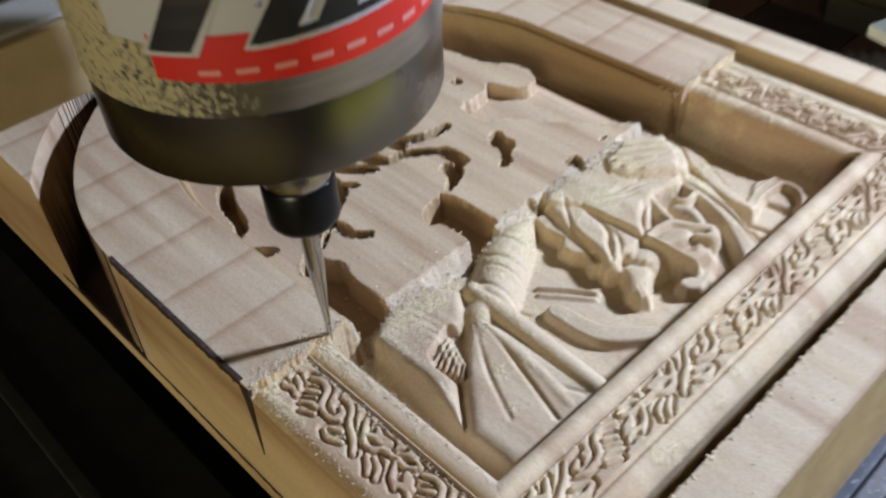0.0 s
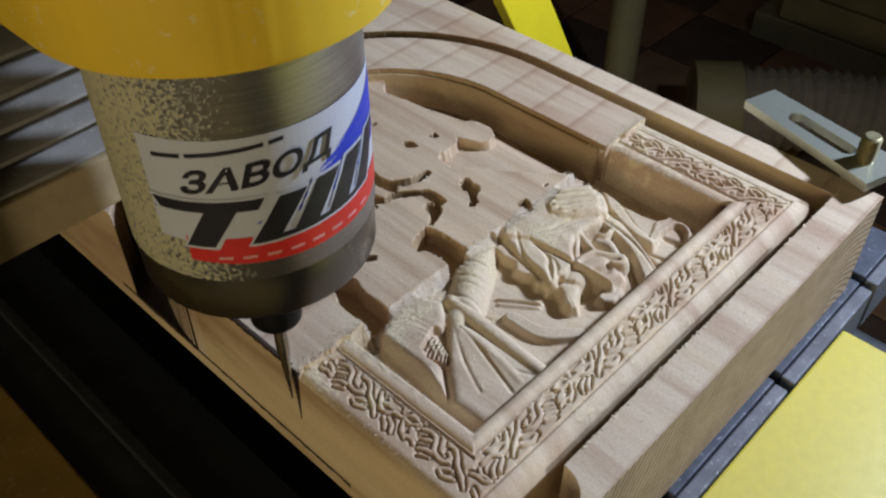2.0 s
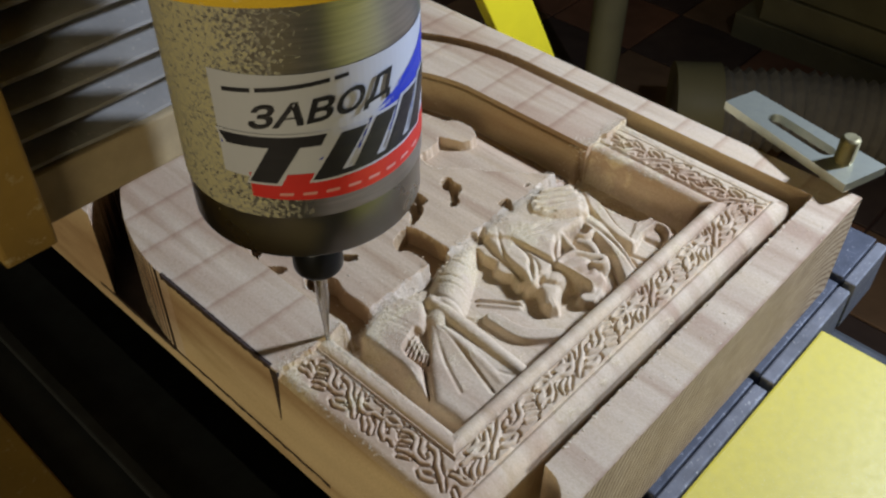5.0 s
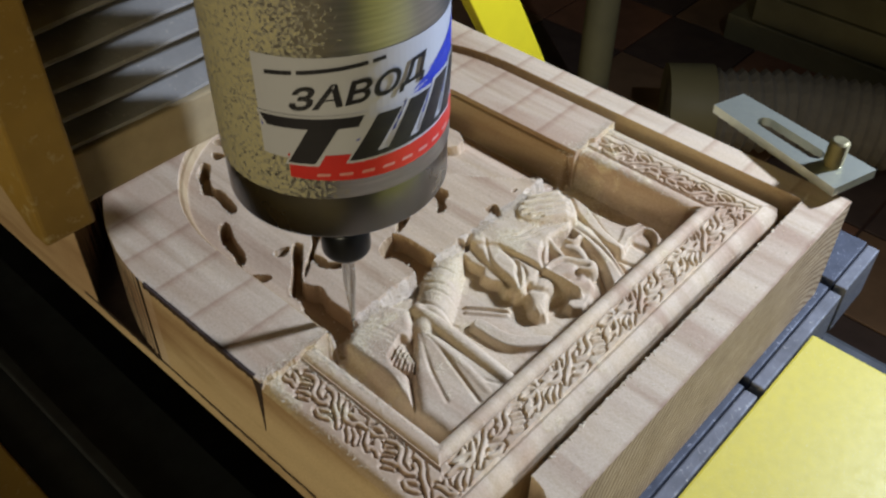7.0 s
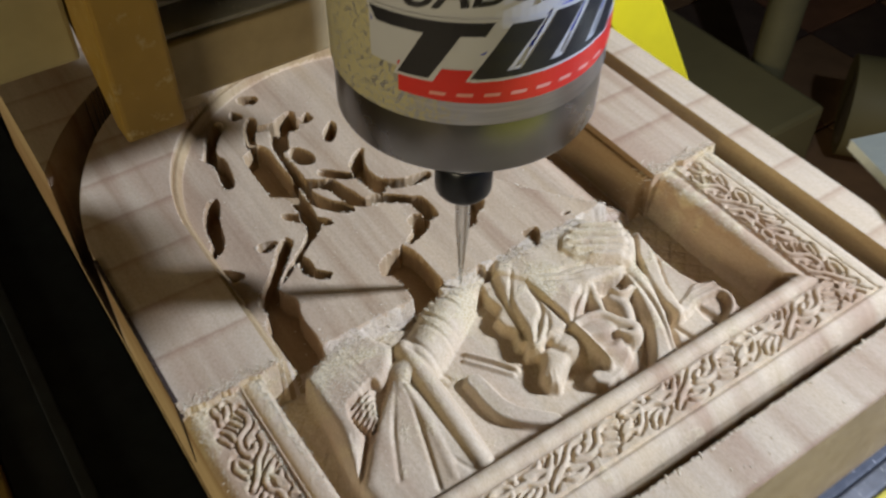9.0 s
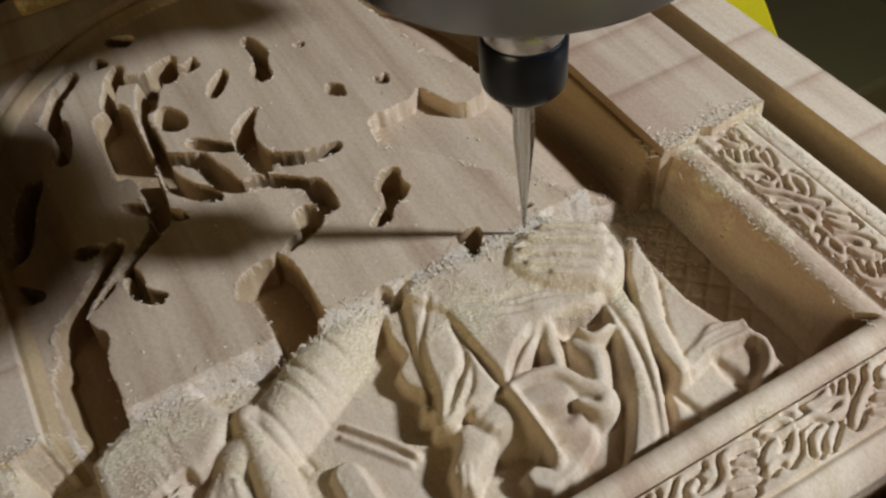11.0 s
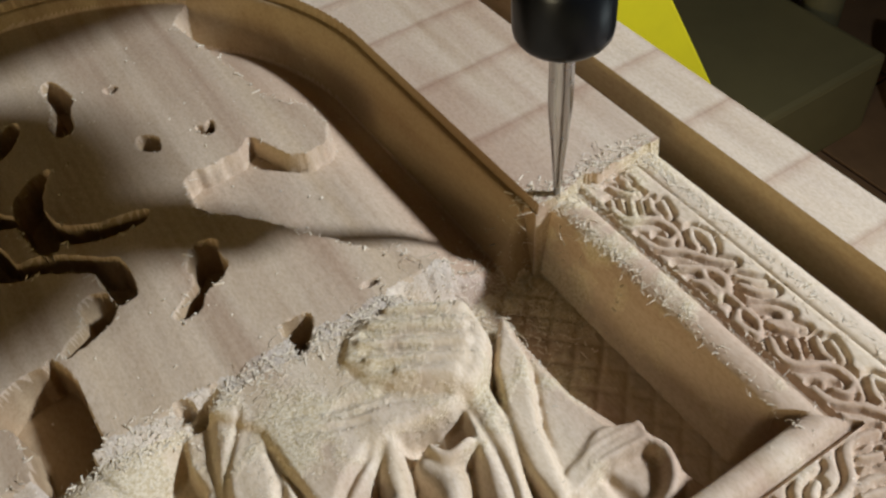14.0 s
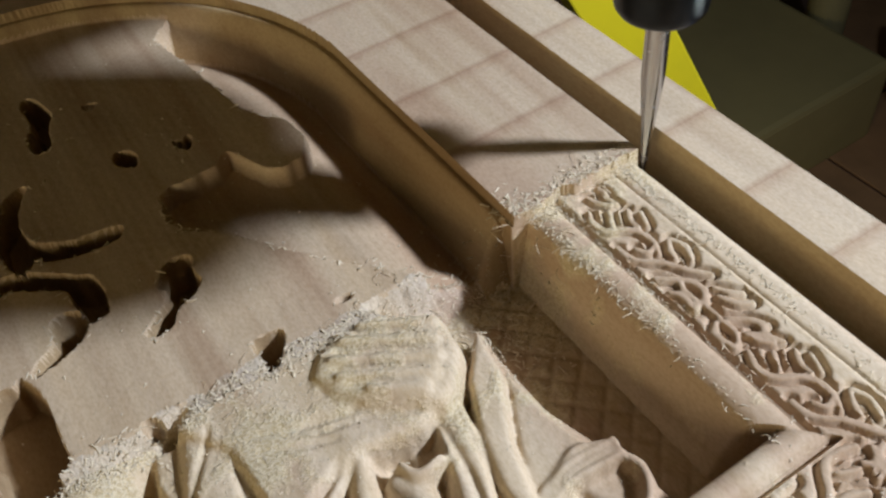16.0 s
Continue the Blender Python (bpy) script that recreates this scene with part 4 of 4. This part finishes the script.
def shavings():
    """Loose chips and fibres along the cut and on the carved forms."""
    rng = random.Random(11)
    verts, faces = [], []

    def at_height(x, y):
        j, i = min(len(gx) - 1, max(0, int(x / STEP))), min(len(gy) - 1, max(0, int((y - BY0) / STEP)))
        return H[i, j]

    def chip(x, y, size, long):
        size, long = 0.75 * size, 1.5 * long
        m = pose(x, y, at_height(x, y) + 0.3 * size, rng.uniform(-30, 30), rng.uniform(-30, 30), rng.uniform(0, 360))
        k = len(verts)
        for cx, cy, cz in ((-long, -1, -0.4), (long, -1, -0.2), (long, 1, -0.4), (-long, 1, -0.2), (-long * 0.8, -0.7, 0.5), (long * 0.7, -0.8, 0.4), (long * 0.9, 0.6, 0.5), (-long * 0.7, 0.8, 0.4)):
            verts.append(tuple(m @ Vector((cx * size, cy * size, cz * size))))
        for f in ((3, 2, 1, 0), (4, 5, 6, 7), (0, 1, 5, 4), (1, 2, 6, 5), (2, 3, 7, 6), (3, 0, 4, 7)):
            faces.append(tuple(k + i for i in f))

    for _ in range(3600):
        chip(rng.uniform(0.001, W - 0.001), CUT + rng.gauss(0.0008, 0.0016), rng.uniform(0.00007, 0.00022), rng.choice((1, 1.5, 2.5, 5)))
    for _ in range(320):
        x, y = rng.uniform(0.160, 0.182), rng.uniform(0.060, 0.092)
        chip(x, y, rng.uniform(0.0001, 0.00028), rng.choice((1, 2, 4)))
    for x0 in (0.0165, 0.0225, W - 0.0204, W - 0.0262, 0.002, W - 0.0045):
        for _ in range(420):
            chip(x0 + rng.gauss(0, 0.0005), CUT - abs(rng.gauss(0, 0.03)), rng.uniform(0.00006, 0.00016), rng.choice((1, 2, 3, 6)))
    for _ in range(260):
        chip(rng.uniform(0.04, 0.17), rng.uniform(0.088, 0.2), rng.uniform(0.0001, 0.0003), rng.choice((1, 1, 2)))
    for _ in range(500):
        chip(0.045 + rng.gauss(0, 0.006), 0.070 + rng.gauss(0, 0.006), rng.uniform(0.0001, 0.00026), 1)
    # burrs left standing along the routed edges
    drop = np.abs(np.diff(H, axis=0)[:, :-1]) + np.abs(np.diff(H, axis=1)[:-1])
    rows, cols = np.nonzero((drop > 0.0012) & (H[:-1, :-1] > -0.0075) & (Y[:-1, :-1] > CUT + 0.003) & (inner[:-1, :-1] < -0.004))
    for _ in range(800 if len(rows) else 0):
        k = rng.randrange(len(rows))
        x, y = gx[cols[k]] + rng.gauss(0, 0.0004), gy[rows[k]] + rng.gauss(0, 0.0004)
        if at_height(x, y) > -0.0085:
            chip(x, y, rng.uniform(0.0001, 0.00026), rng.choice((1, 2, 3, 4)))
    # loose dust over the fresh forms
    for _ in range(3000):
        chip(rng.uniform(0.036, 0.165), CUT - abs(rng.gauss(0, 0.016)), rng.uniform(0.00006, 0.00016), rng.choice((1, 1, 2)))
    for _ in range(60):
        chip(rng.uniform(0.0, 0.20), rng.uniform(-0.021, -0.009), rng.uniform(0.0001, 0.0003), 1.5)
    for _ in range(220):
        chip(rng.uniform(0.04, 0.22), -0.0059 - abs(rng.gauss(0, 0.0005)), rng.uniform(0.00015, 0.0004), rng.choice((1, 2)))
    # curled fibres clinging to the fresh edges
    def fibre(x, y, long, thick):
        turn, bend = rng.uniform(0, 2 * math.pi), rng.uniform(-1.1, 1.1)
        z, rise, k = at_height(x, y) + 0.0002, rng.uniform(0.0, 0.5), len(verts)
        for i in range(5):
            for a in (0, 2.1, 4.2):
                verts.append((x - thick * math.sin(turn) * math.cos(a), y + thick * math.cos(turn) * math.cos(a), z + thick * math.sin(a)))
            x, y = x + long / 4 * math.cos(turn), y + long / 4 * math.sin(turn)
            z = max(z + rise * long / 4, at_height(x, y) + 0.0001)
            rise -= 0.25
            turn += bend * 0.5
        for i in range(4):
            for j in range(3):
                faces.append((k + 3 * i + j, k + 3 * i + (j + 1) % 3, k + 3 * i + 3 + (j + 1) % 3, k + 3 * i + 3 + j))

    for x0 in (0.0170, 0.0238, W - 0.0204, W - 0.0268, W - 0.0068):
        for _ in range(80):
            fibre(x0 + rng.gauss(0, 0.0006), CUT - abs(rng.gauss(0, 0.028)), rng.uniform(0.0008, 0.0024), rng.uniform(0.00003, 0.00007))
    for _ in range(180):
        fibre(rng.uniform(0.150, 0.184), CUT + rng.gauss(-0.003, 0.006), rng.uniform(0.001, 0.005), rng.uniform(0.00004, 0.00009))
    for _ in range(260):
        fibre(rng.uniform(0.002, W - 0.002), CUT + rng.gauss(0.001, 0.002), rng.uniform(0.0008, 0.003), rng.uniform(0.00004, 0.00008))
    me = bpy.data.meshes.new("wood_shavings")
    me.from_pydata(verts, [], faces)
    me.materials.append(DUST)
    tagged(new("wood_shavings", me), "fine pale wood shavings and dust on the carving", "shavings", kind="stuff")


shavings()

# ---------------------------------------------------------------- spindle and carriage
SPINDLE_R = 0.034


def curved(name, quad, lift, mat, parent, n, m, label=""):
    """A four-cornered patch, corners (degrees, height), laid on the housing."""
    bm = bmesh.new()
    (a, b, c, d), r, rows = quad, SPINDLE_R + lift, []
    for j in range(m + 1):
        v = j / m
        row = []
        for i in range(n + 1):
            u = i / n
            ang = (a[0] * (1 - u) + b[0] * u) * (1 - v) + (d[0] * (1 - u) + c[0] * u) * v
            z = (a[1] * (1 - u) + b[1] * u) * (1 - v) + (d[1] * (1 - u) + c[1] * u) * v
            row.append(bm.verts.new((r * math.cos(radians(ang)), r * math.sin(radians(ang)), z)))
        rows.append(row)
    for j in range(m):
        for i in range(n):
            bm.faces.new((rows[j][i], rows[j][i + 1], rows[j + 1][i + 1], rows[j + 1][i]))
    return part(name, bm, mat, parent, label)


def lettering(name, text, start, z, size, parent):
    data = bpy.data.curves.new("lettering", "FONT")
    data.body, data.size, data.shear, data.resolution_u, data.offset = text, size * 1.38, 0.25, 2, 0.0002
    ob = new("lettering", data)
    me = bpy.data.meshes.new_from_object(ob.evaluated_get(bpy.context.evaluated_depsgraph_get()))
    bpy.data.objects.remove(ob)
    bm = bmesh.new()
    bm.from_mesh(me)
    bpy.data.meshes.remove(me)
    wide = max(v.co.x for v in bm.verts)
    r = SPINDLE_R + 0.00062
    for v in bm.verts:
        ang = radians(start + v.co.x / wide * 66)
        v.co = (r * math.cos(ang), r * math.sin(ang), z + v.co.y + 0.0036 * v.co.x / wide)
    return part(name, bm, INK, parent, "printed word in black italics")


def spindle():
    s = thing("spindle", "round steel milling spindle with printed label and black collet nut", "spindle")
    r = SPINDLE_R
    part("housing", lathe([(r - 0.004, 0.0912), (r - 0.0003, 0.0912), (r, 0.0916), (r, 0.26)], 128), STEEL_DUSTY, s, "brushed steel housing", 40)
    part("nose_band", lathe([(0.0085, 0.0764), (r - 0.0020, 0.0762), (r - 0.0010, 0.0766), (r - 0.0005, 0.0776), (r - 0.0004, 0.0911)], 128), DARK_STEEL, s, "dark lower band", 40)
    part("collet_nut", lathe([(0.0052, 0.0414), (0.0062, 0.0414), (0.0074, 0.0418), (0.0081, 0.0428), (0.0083, 0.0440), (0.0083, 0.0528), (0.0079, 0.0536)], 48), NUT, s, "black collet nut", 40)
    part("spindle_nose", lathe([(0.0076, 0.0537), (0.0078, 0.0545), (0.0078, 0.0585), (0.0070, 0.0600), (0.0070, 0.0790)], 48), BIT_STEEL, s, "bright steel spindle nose", 40)
    part("bit", lathe([(0.0001, 0.0), (0.0003, 0.0003), (0.0011, 0.0130), (0.0021, 0.0260), (0.0022, 0.0275), (0.0022, 0.0430)], 24), BIT_STEEL, s, "tapered engraving bit", 40)
    # printed label round the housing
    curved("label_film", [(-164, 0.1050), (-40, 0.1010), (-40, 0.1350), (-164, 0.1352)], 0.00012, PAPER, s, 40, 6, "white printed label")
    film = bpy.data.objects["label_film"]
    curved("blue_band", [(-122, 0.1100), (-42, 0.1135), (-42, 0.1330), (-80, 0.1240)], 0.00024, BLUE, film, 24, 4)
    curved("blue_patch", [(-163, 0.1140), (-150, 0.1140), (-150, 0.1175), (-163, 0.1175)], 0.00024, BLUE, film, 5, 1)
    for k in range(6):  # red swoosh in short joined lengths
        a0, a1 = -152 + 18 * k, -134 + 18 * k
        b0, b1 = 0.0985 - 0.0012 * math.sin(math.pi * k / 6), 0.0985 - 0.0012 * math.sin(math.pi * (k + 1) / 6)
        curved("red_band", [(a0, b0), (a1, b1), (a1, 0.1062), (a0, 0.1062)], 0.00024, RED, film, 6, 2)
    for k in range(8):  # small figures in the red band
        curved("figure_bar", [(-140 + 10 * k, 0.0994), (-134 + 10 * k, 0.0994), (-133.5 + 10 * k, 0.1003), (-139.5 + 10 * k, 0.1003)], 0.00036, PALE_RED, film, 4, 1)
    for a0, a1 in ((-158, -146), (-144, -114), (-112, -106)):  # small line of print
        curved("print_bar", [(a0, 0.1298 + 0.00005 * (a0 + 158)), (a1, 0.1298 + 0.00005 * (a1 + 158)), (a1, 0.1309 + 0.00005 * (a1 + 158)), (a0, 0.1309 + 0.00005 * (a0 + 158))], 0.00036, INK, film, 8, 1)
    strokes = [[(-160, 0.1146), (-120, 0.1146), (-117, 0.1178), (-163, 0.1178)], [(-152, 0.1036), (-140, 0.1036), (-128, 0.1153), (-141, 0.1153)]]
    strokes.append([(-123, 0.1040), (-74, 0.1054), (-72, 0.1070), (-122, 0.1056)])
    for k in range(4):
        a0 = -125 + 17.0 * k
        strokes.append([(a0, 0.1042 + 0.0005 * k), (a0 + 11, 0.1042 + 0.0005 * k), (a0 + 26, 0.1172 + 0.0010 * k), (a0 + 14, 0.1172 + 0.0010 * k)])
    for level, grow, mat, name in ((0.00042, True, PAPER, "mark_outline"), (0.00056, False, INK, "mark_stroke")):
        for q in strokes:
            cx, cz = sum(p[0] for p in q) / 4, sum(p[1] for p in q) / 4
            big = [(x + (1.6 if i in (1, 2) else -1.6), z + (0.0008 if z > cz else -0.0008)) for i, (x, z) in enumerate(q)]
            curved(name, big if grow else q, level, mat, film, 10, 3)
    lettering("word", "\u0417\u0410\u0412\u041e\u0414", -150, 0.1202, 0.0062, film)
    # clamp
    back, rr = 0.062, 0.0445
    pts = [(rr * math.cos(a), rr * math.sin(a)) for a in np.linspace(math.pi, 2 * math.pi, 40)]
    outline = [(-rr, back)] + pts + [(rr, back)]
    part("clamp", prism(outline, 0.1570, 0.2250, 0.003), YELLOW, s, "yellow enamelled spindle clamp", 35)
    return s


SPINDLE = spindle()


def carriage():
    c = thing("carriage", "yellow gantry carriage with dusty grey pleated bellows", "machine carriage")
    pitch = 0.0096
    bellows = new("bellows")
    bellows.parent = c
    tagged(bellows, "dusty grey pleated bellows")
    for k in range(18):
        z = 0.075 + k * pitch
        prof = [(0.1355, z + 0.0002), (0.1370, z - 0.0010), (0.158, z + pitch * 0.9), (0.158, z + pitch * 0.98), (0.1368, z + 0.0016), (0.1358, z + 0.0012)]
        bm = bmesh.new()
        xs = np.linspace(-0.056, 0.056, 9)
        rings = [[bm.verts.new((x, y + 0.0006 * math.sin(40 * x + 2 * k), h + 0.0004 * math.sin(90 * x + k))) for y, h in prof] for x in xs]
        for ra, rb in zip(rings, rings[1:]):
            for i in range(6):
                bm.faces.new((ra[i], ra[(i + 1) % 6], rb[(i + 1) % 6], rb[i]))
        bm.faces.new(rings[0][::-1])
        bm.faces.new(rings[-1])
        bmesh.ops.recalc_face_normals(bm, faces=bm.faces[:])
        part("pleat", bm, BELLOWS, bellows)
    part("bottom_bar", block(bmesh.new(), -0.056, 0.056, 0.134, 0.160, 0.056, 0.0738, 0.001), BAR, c, "dusty bottom bar")
    for x0 in (-0.073, 0.0565):
        bm = prism([(0.126, 0.055), (0.134, 0.055), (0.178, 0.098), (0.178, 0.30), (0.126, 0.30)], 0.0, 0.0165, 0.0012)
        bmesh.ops.transform(bm, matrix=Matrix(((0, 0, 1, x0), (1, 0, 0, 0), (0, 1, 0, 0), (0, 0, 0, 1))), verts=bm.verts[:])
        part("side_plate", bm, DIM_YELLOW, c, "yellow side plate")
    part("back_plate", block(bmesh.new(), -0.073, 0.073, 0.1785, 0.19, 0.099, 0.30, 0.001), YELLOW, c)
    part("bracket", block(bmesh.new(), -0.20, -0.0735, 0.150, 0.172, 0.068, 0.100, 0.0015), CREAM, c, "cream-coloured bracket")
    bm = lathe([(0.0001, 0), (0.0046, 0), (0.0046, 0.002), (0.0034, 0.0038), (0.0001, 0.0042)], 20)
    bmesh.ops.transform(bm, matrix=pose(-0.0735, 0.142, 0.112, 0, -90, 0), verts=bm.verts[:])
    part("bolt", bm, ZINC, c, "zinc button-head bolt", 40)
    return c


CARRIAGE = carriage()


def bed():
    b = thing("machine_bed", "dark slotted machine bed with dusty yellow sheet covers", "machine bed")
    # extruded planks with slots between them
    for x0, x1 in ((0.030, 0.078), (0.083, 0.158), (0.163, 0.237), (0.242, 0.279)):
        part("bed_plank", block(bmesh.new(), x0, x1, -0.0245, 0.42, -0.085, BED_Z, 0.0008), TABLE, b, "blue-black bed plank")
    part("slot_floor", block(bmesh.new(), 0.032, 0.279, -0.022, 0.42, -0.100, -0.0855), BLACK, b, "black slot bottom")
    for x0, x1 in ((0.030, 0.078), (0.083, 0.158), (0.163, 0.237), (0.242, 0.279)):
        part("edge_strip", block(bmesh.new(), x0, x1, -0.0310, -0.0250, -0.085, -0.0562, 0.0009), RIM, b, "worn aluminium edge strip")
    part("cover_sheet", block(bmesh.new(), 0.02, 0.2065, -0.19, -0.0316, -0.075, -0.0570, 0.0012), YELLOW_SHEET, b, "yellow dusty sheet cover")
    part("side_well", block(bmesh.new(), -0.0575, 0.0035, -0.19, 0.42, -0.115, -0.1040, 0.001), BLACK, b, "black side channel")
    part("side_rail", block(bmesh.new(), -0.036, -0.030, -0.19, 0.42, -0.1038, -0.0980, 0.001), BLACK, b, "black rail in the channel")
    # the cover's shade is held by its darker yellow
    part("side_cover", block(bmesh.new(), -0.20, -0.0580, -0.10, 0.42, -0.115, -0.1000, 0.0012), DIM_YELLOW, b, "yellow side cover, shade put into its colour")
    part("bed_frame", block(bmesh.new(), -0.15, 0.275, -0.18, 0.42, -0.20, -0.1155, 0.004), BLACK, b, "black frame under the bed")
    for x in (-0.12, 0.25):
        for y in (-0.15, 0.38):
            part("stand_leg", block(bmesh.new(), x - 0.02, x + 0.02, y - 0.02, y + 0.02, FLOOR_Z, -0.2005, 0.003), BLACK, b)
    leg = prism([(0.220, 0.080), (0.258, 0.080), (0.447, -0.250), (0.406, -0.250)], 0, 0.009, 0.001)
    bmesh.ops.transform(leg, matrix=Matrix(((1, 0, 0, 0), (0, 0, -1, 0.239), (0, 1, 0, 0), (0, 0, 0, 1))), verts=leg.verts[:])
    part("gantry_leg", leg, YELLOW_LEG, b, "bright yellow gantry leg")
    return b


bed()


def hold_down():
    c = thing("hold_down_clamp", "slotted zinc clamp plate bolted over the blank's corner", "clamp")
    # local x runs along the plate from the bolt end
    far, near = Vector((0.2530, 0.0512, 0)), Vector((0.2315, -0.0190, 0))
    way = (far - near).normalized()
    m = Matrix(((way.x, -way.y, 0, near.x), (way.y, way.x, 0, near.y), (0, 0, 1, 0.0042), (0, 0, 0, 1)))
    n, half, length = 14, 0.0042, (far - near).length
    s0, s1 = 0.022, 0.050
    outline = [(0, -0.0125), (length, -0.0092), (length, 0.0092), (0, 0.0125)]
    bm = bmesh.new()
    slot = [(s1 + half * math.cos(a), half * math.sin(a)) for a in np.linspace(-math.pi / 2, math.pi / 2, n)] + [(s0 + half * math.cos(a), half * math.sin(a)) for a in np.linspace(math.pi / 2, 3 * math.pi / 2, n)]
    edges = []
    for loop in (outline, slot):
        vs = [bm.verts.new((x, y, 0)) for x, y in loop]
        edges += [bm.edges.new((vs[i], vs[(i + 1) % len(vs)])) for i in range(len(vs))]
    bmesh.ops.triangle_fill(bm, use_beauty=True, edges=edges, normal=(0, 0, 1))
    up = bmesh.ops.extrude_face_region(bm, geom=bm.faces[:])["geom"]
    for v in up:
        if isinstance(v, bmesh.types.BMVert):
            v.co.z += 0.0042
    bmesh.ops.recalc_face_normals(bm, faces=bm.faces[:])
    tilt = Matrix.Rotation(radians(2.2), 4, "Y")
    bmesh.ops.transform(bm, matrix=m @ tilt, verts=bm.verts[:])
    part("plate", bm, ZINC, c, "zinc-plated slotted plate", 30)
    # threaded stud
    turns, r0, prof = 9, 0.0036, []
    for k in range(turns):
        z = k * 0.00125
        prof += [(r0, z), (r0 + 0.0006, z + 0.0006), (r0, z + 0.00124)]
    bm = lathe([(r0, -0.06)] + prof + [(r0 - 0.0006, turns * 0.00125 + 0.0004)], 20)
    bmesh.ops.transform(bm, matrix=m @ pose(0.0125, 0, 0.0045), verts=bm.verts[:])
    part("stud", bm, BRASS, c, "yellow-passivated threaded stud", 25)
    bm = prism([(0.0075 * math.cos(a), 0.0075 * math.sin(a)) for a in np.linspace(0, 2 * math.pi, 7)[:-1]], -0.006, -0.0003, 0.0005)
    bmesh.ops.transform(bm, matrix=m @ pose(0.0125, 0, 0), verts=bm.verts[:])
    part("nut", bm, ZINC, c)
    return c


hold_down()


def background():
    p = part("support_post", lathe([(0.033, FLOOR_Z), (0.033, 1.2)], 24), POST, None, smooth=40)
    p.location = (1.30, 0.766, 0)
    tagged(p, "cream-painted round steel post on the floor", "post")
    d = part("cabinet", block(bmesh.new(), 0.84, 1.25, 0.60, 1.05, FLOOR_Z, -0.75, 0.01), CABINET, None)
    tagged(d, "low dull olive metal cabinet on the workshop floor", "cabinet")
    # ribbed suction hose lying over crates
    h = thing("suction_hose", "grey-brown ribbed suction hose lying on the floor", "hose")
    path = [Vector(v) for v in ((1.35, 0.62, -0.80), (1.50, 0.42, -0.79), (1.62, 0.20, -0.80), (1.68, -0.1, -0.80), (1.66, -0.4, -0.80))]
    rings, k = [], 0
    bm = bmesh.new()
    dense = []
    for a, b in zip(path, path[1:]):
        dense += [a.lerp(b, i / 22) for i in range(22)]
    for i, c in enumerate(dense[:-1]):
        way = (dense[i + 1] - c).normalized()
        sidev = way.cross(Vector((0, 0, 1))).normalized()
        upv = sidev.cross(way)
        r = 0.085 if i % 2 else 0.074
        rings.append([bm.verts.new(c + sidev * r * math.cos(a) + upv * r * math.sin(a)) for a in np.linspace(0, 2 * math.pi, 19)[:-1]])
    for ra, rb in zip(rings, rings[1:]):
        for i in range(18):
            bm.faces.new((ra[i], ra[(i + 1) % 18], rb[(i + 1) % 18], rb[i]))
    bm.faces.new(rings[0][::-1])
    bm.faces.new(rings[-1])
    bmesh.ops.recalc_face_normals(bm, faces=bm.faces[:])
    part("ribbed_tube", bm, HOSE, h)
    collar = lathe([(0.080, 0), (0.092, 0), (0.092, 0.09), (0.080, 0.09)], 28)
    bmesh.ops.transform(collar, matrix=look(path[0], path[0] * 2 - path[1]), verts=collar.verts[:])
    part("collar", collar, CABINET, h, "dark end collar", 40)
    # stacked boards
    for k in range(4):
        o = part("stacked_board", block(bmesh.new(), 1.85, 2.35, -0.9, 0.75 - 0.06 * k, FLOOR_Z + 0.075 * k, FLOOR_Z + 0.07 + 0.075 * k, 0.004), POST, None)
        tagged(o, "long dusty wooden board in a stack", "board", "stacked boards")
    # floor tiles
    rng = random.Random(3)
    floor = bpy.data.objects["floor"]
    size = 0.235
    shared = {}
    for i in range(9):
        for j in range(9):
            shade = TILES[rng.randrange(3)]
            if shade.name not in shared:
                o = part("floor_tile", block(bmesh.new(), 0.003, size - 0.003, 0.003, size - 0.003, 0.0005, 0.006, 0.002), shade, floor)
                shared[shade.name] = o.data
            else:
                o = new("floor_tile", shared[shade.name])
                o.parent = floor
            o.location = (0.45 + i * size, -0.75 + j * size, FLOOR_Z)


background()


def motions():
    walk(SPINDLE, [(t, pose(x, PASS_Y, z)) for t, x, z in TOOL])
    walk(CARRIAGE, [(t, pose(x - 0.005, 0, 0.004)) for t, x, z in TOOL])


motions()
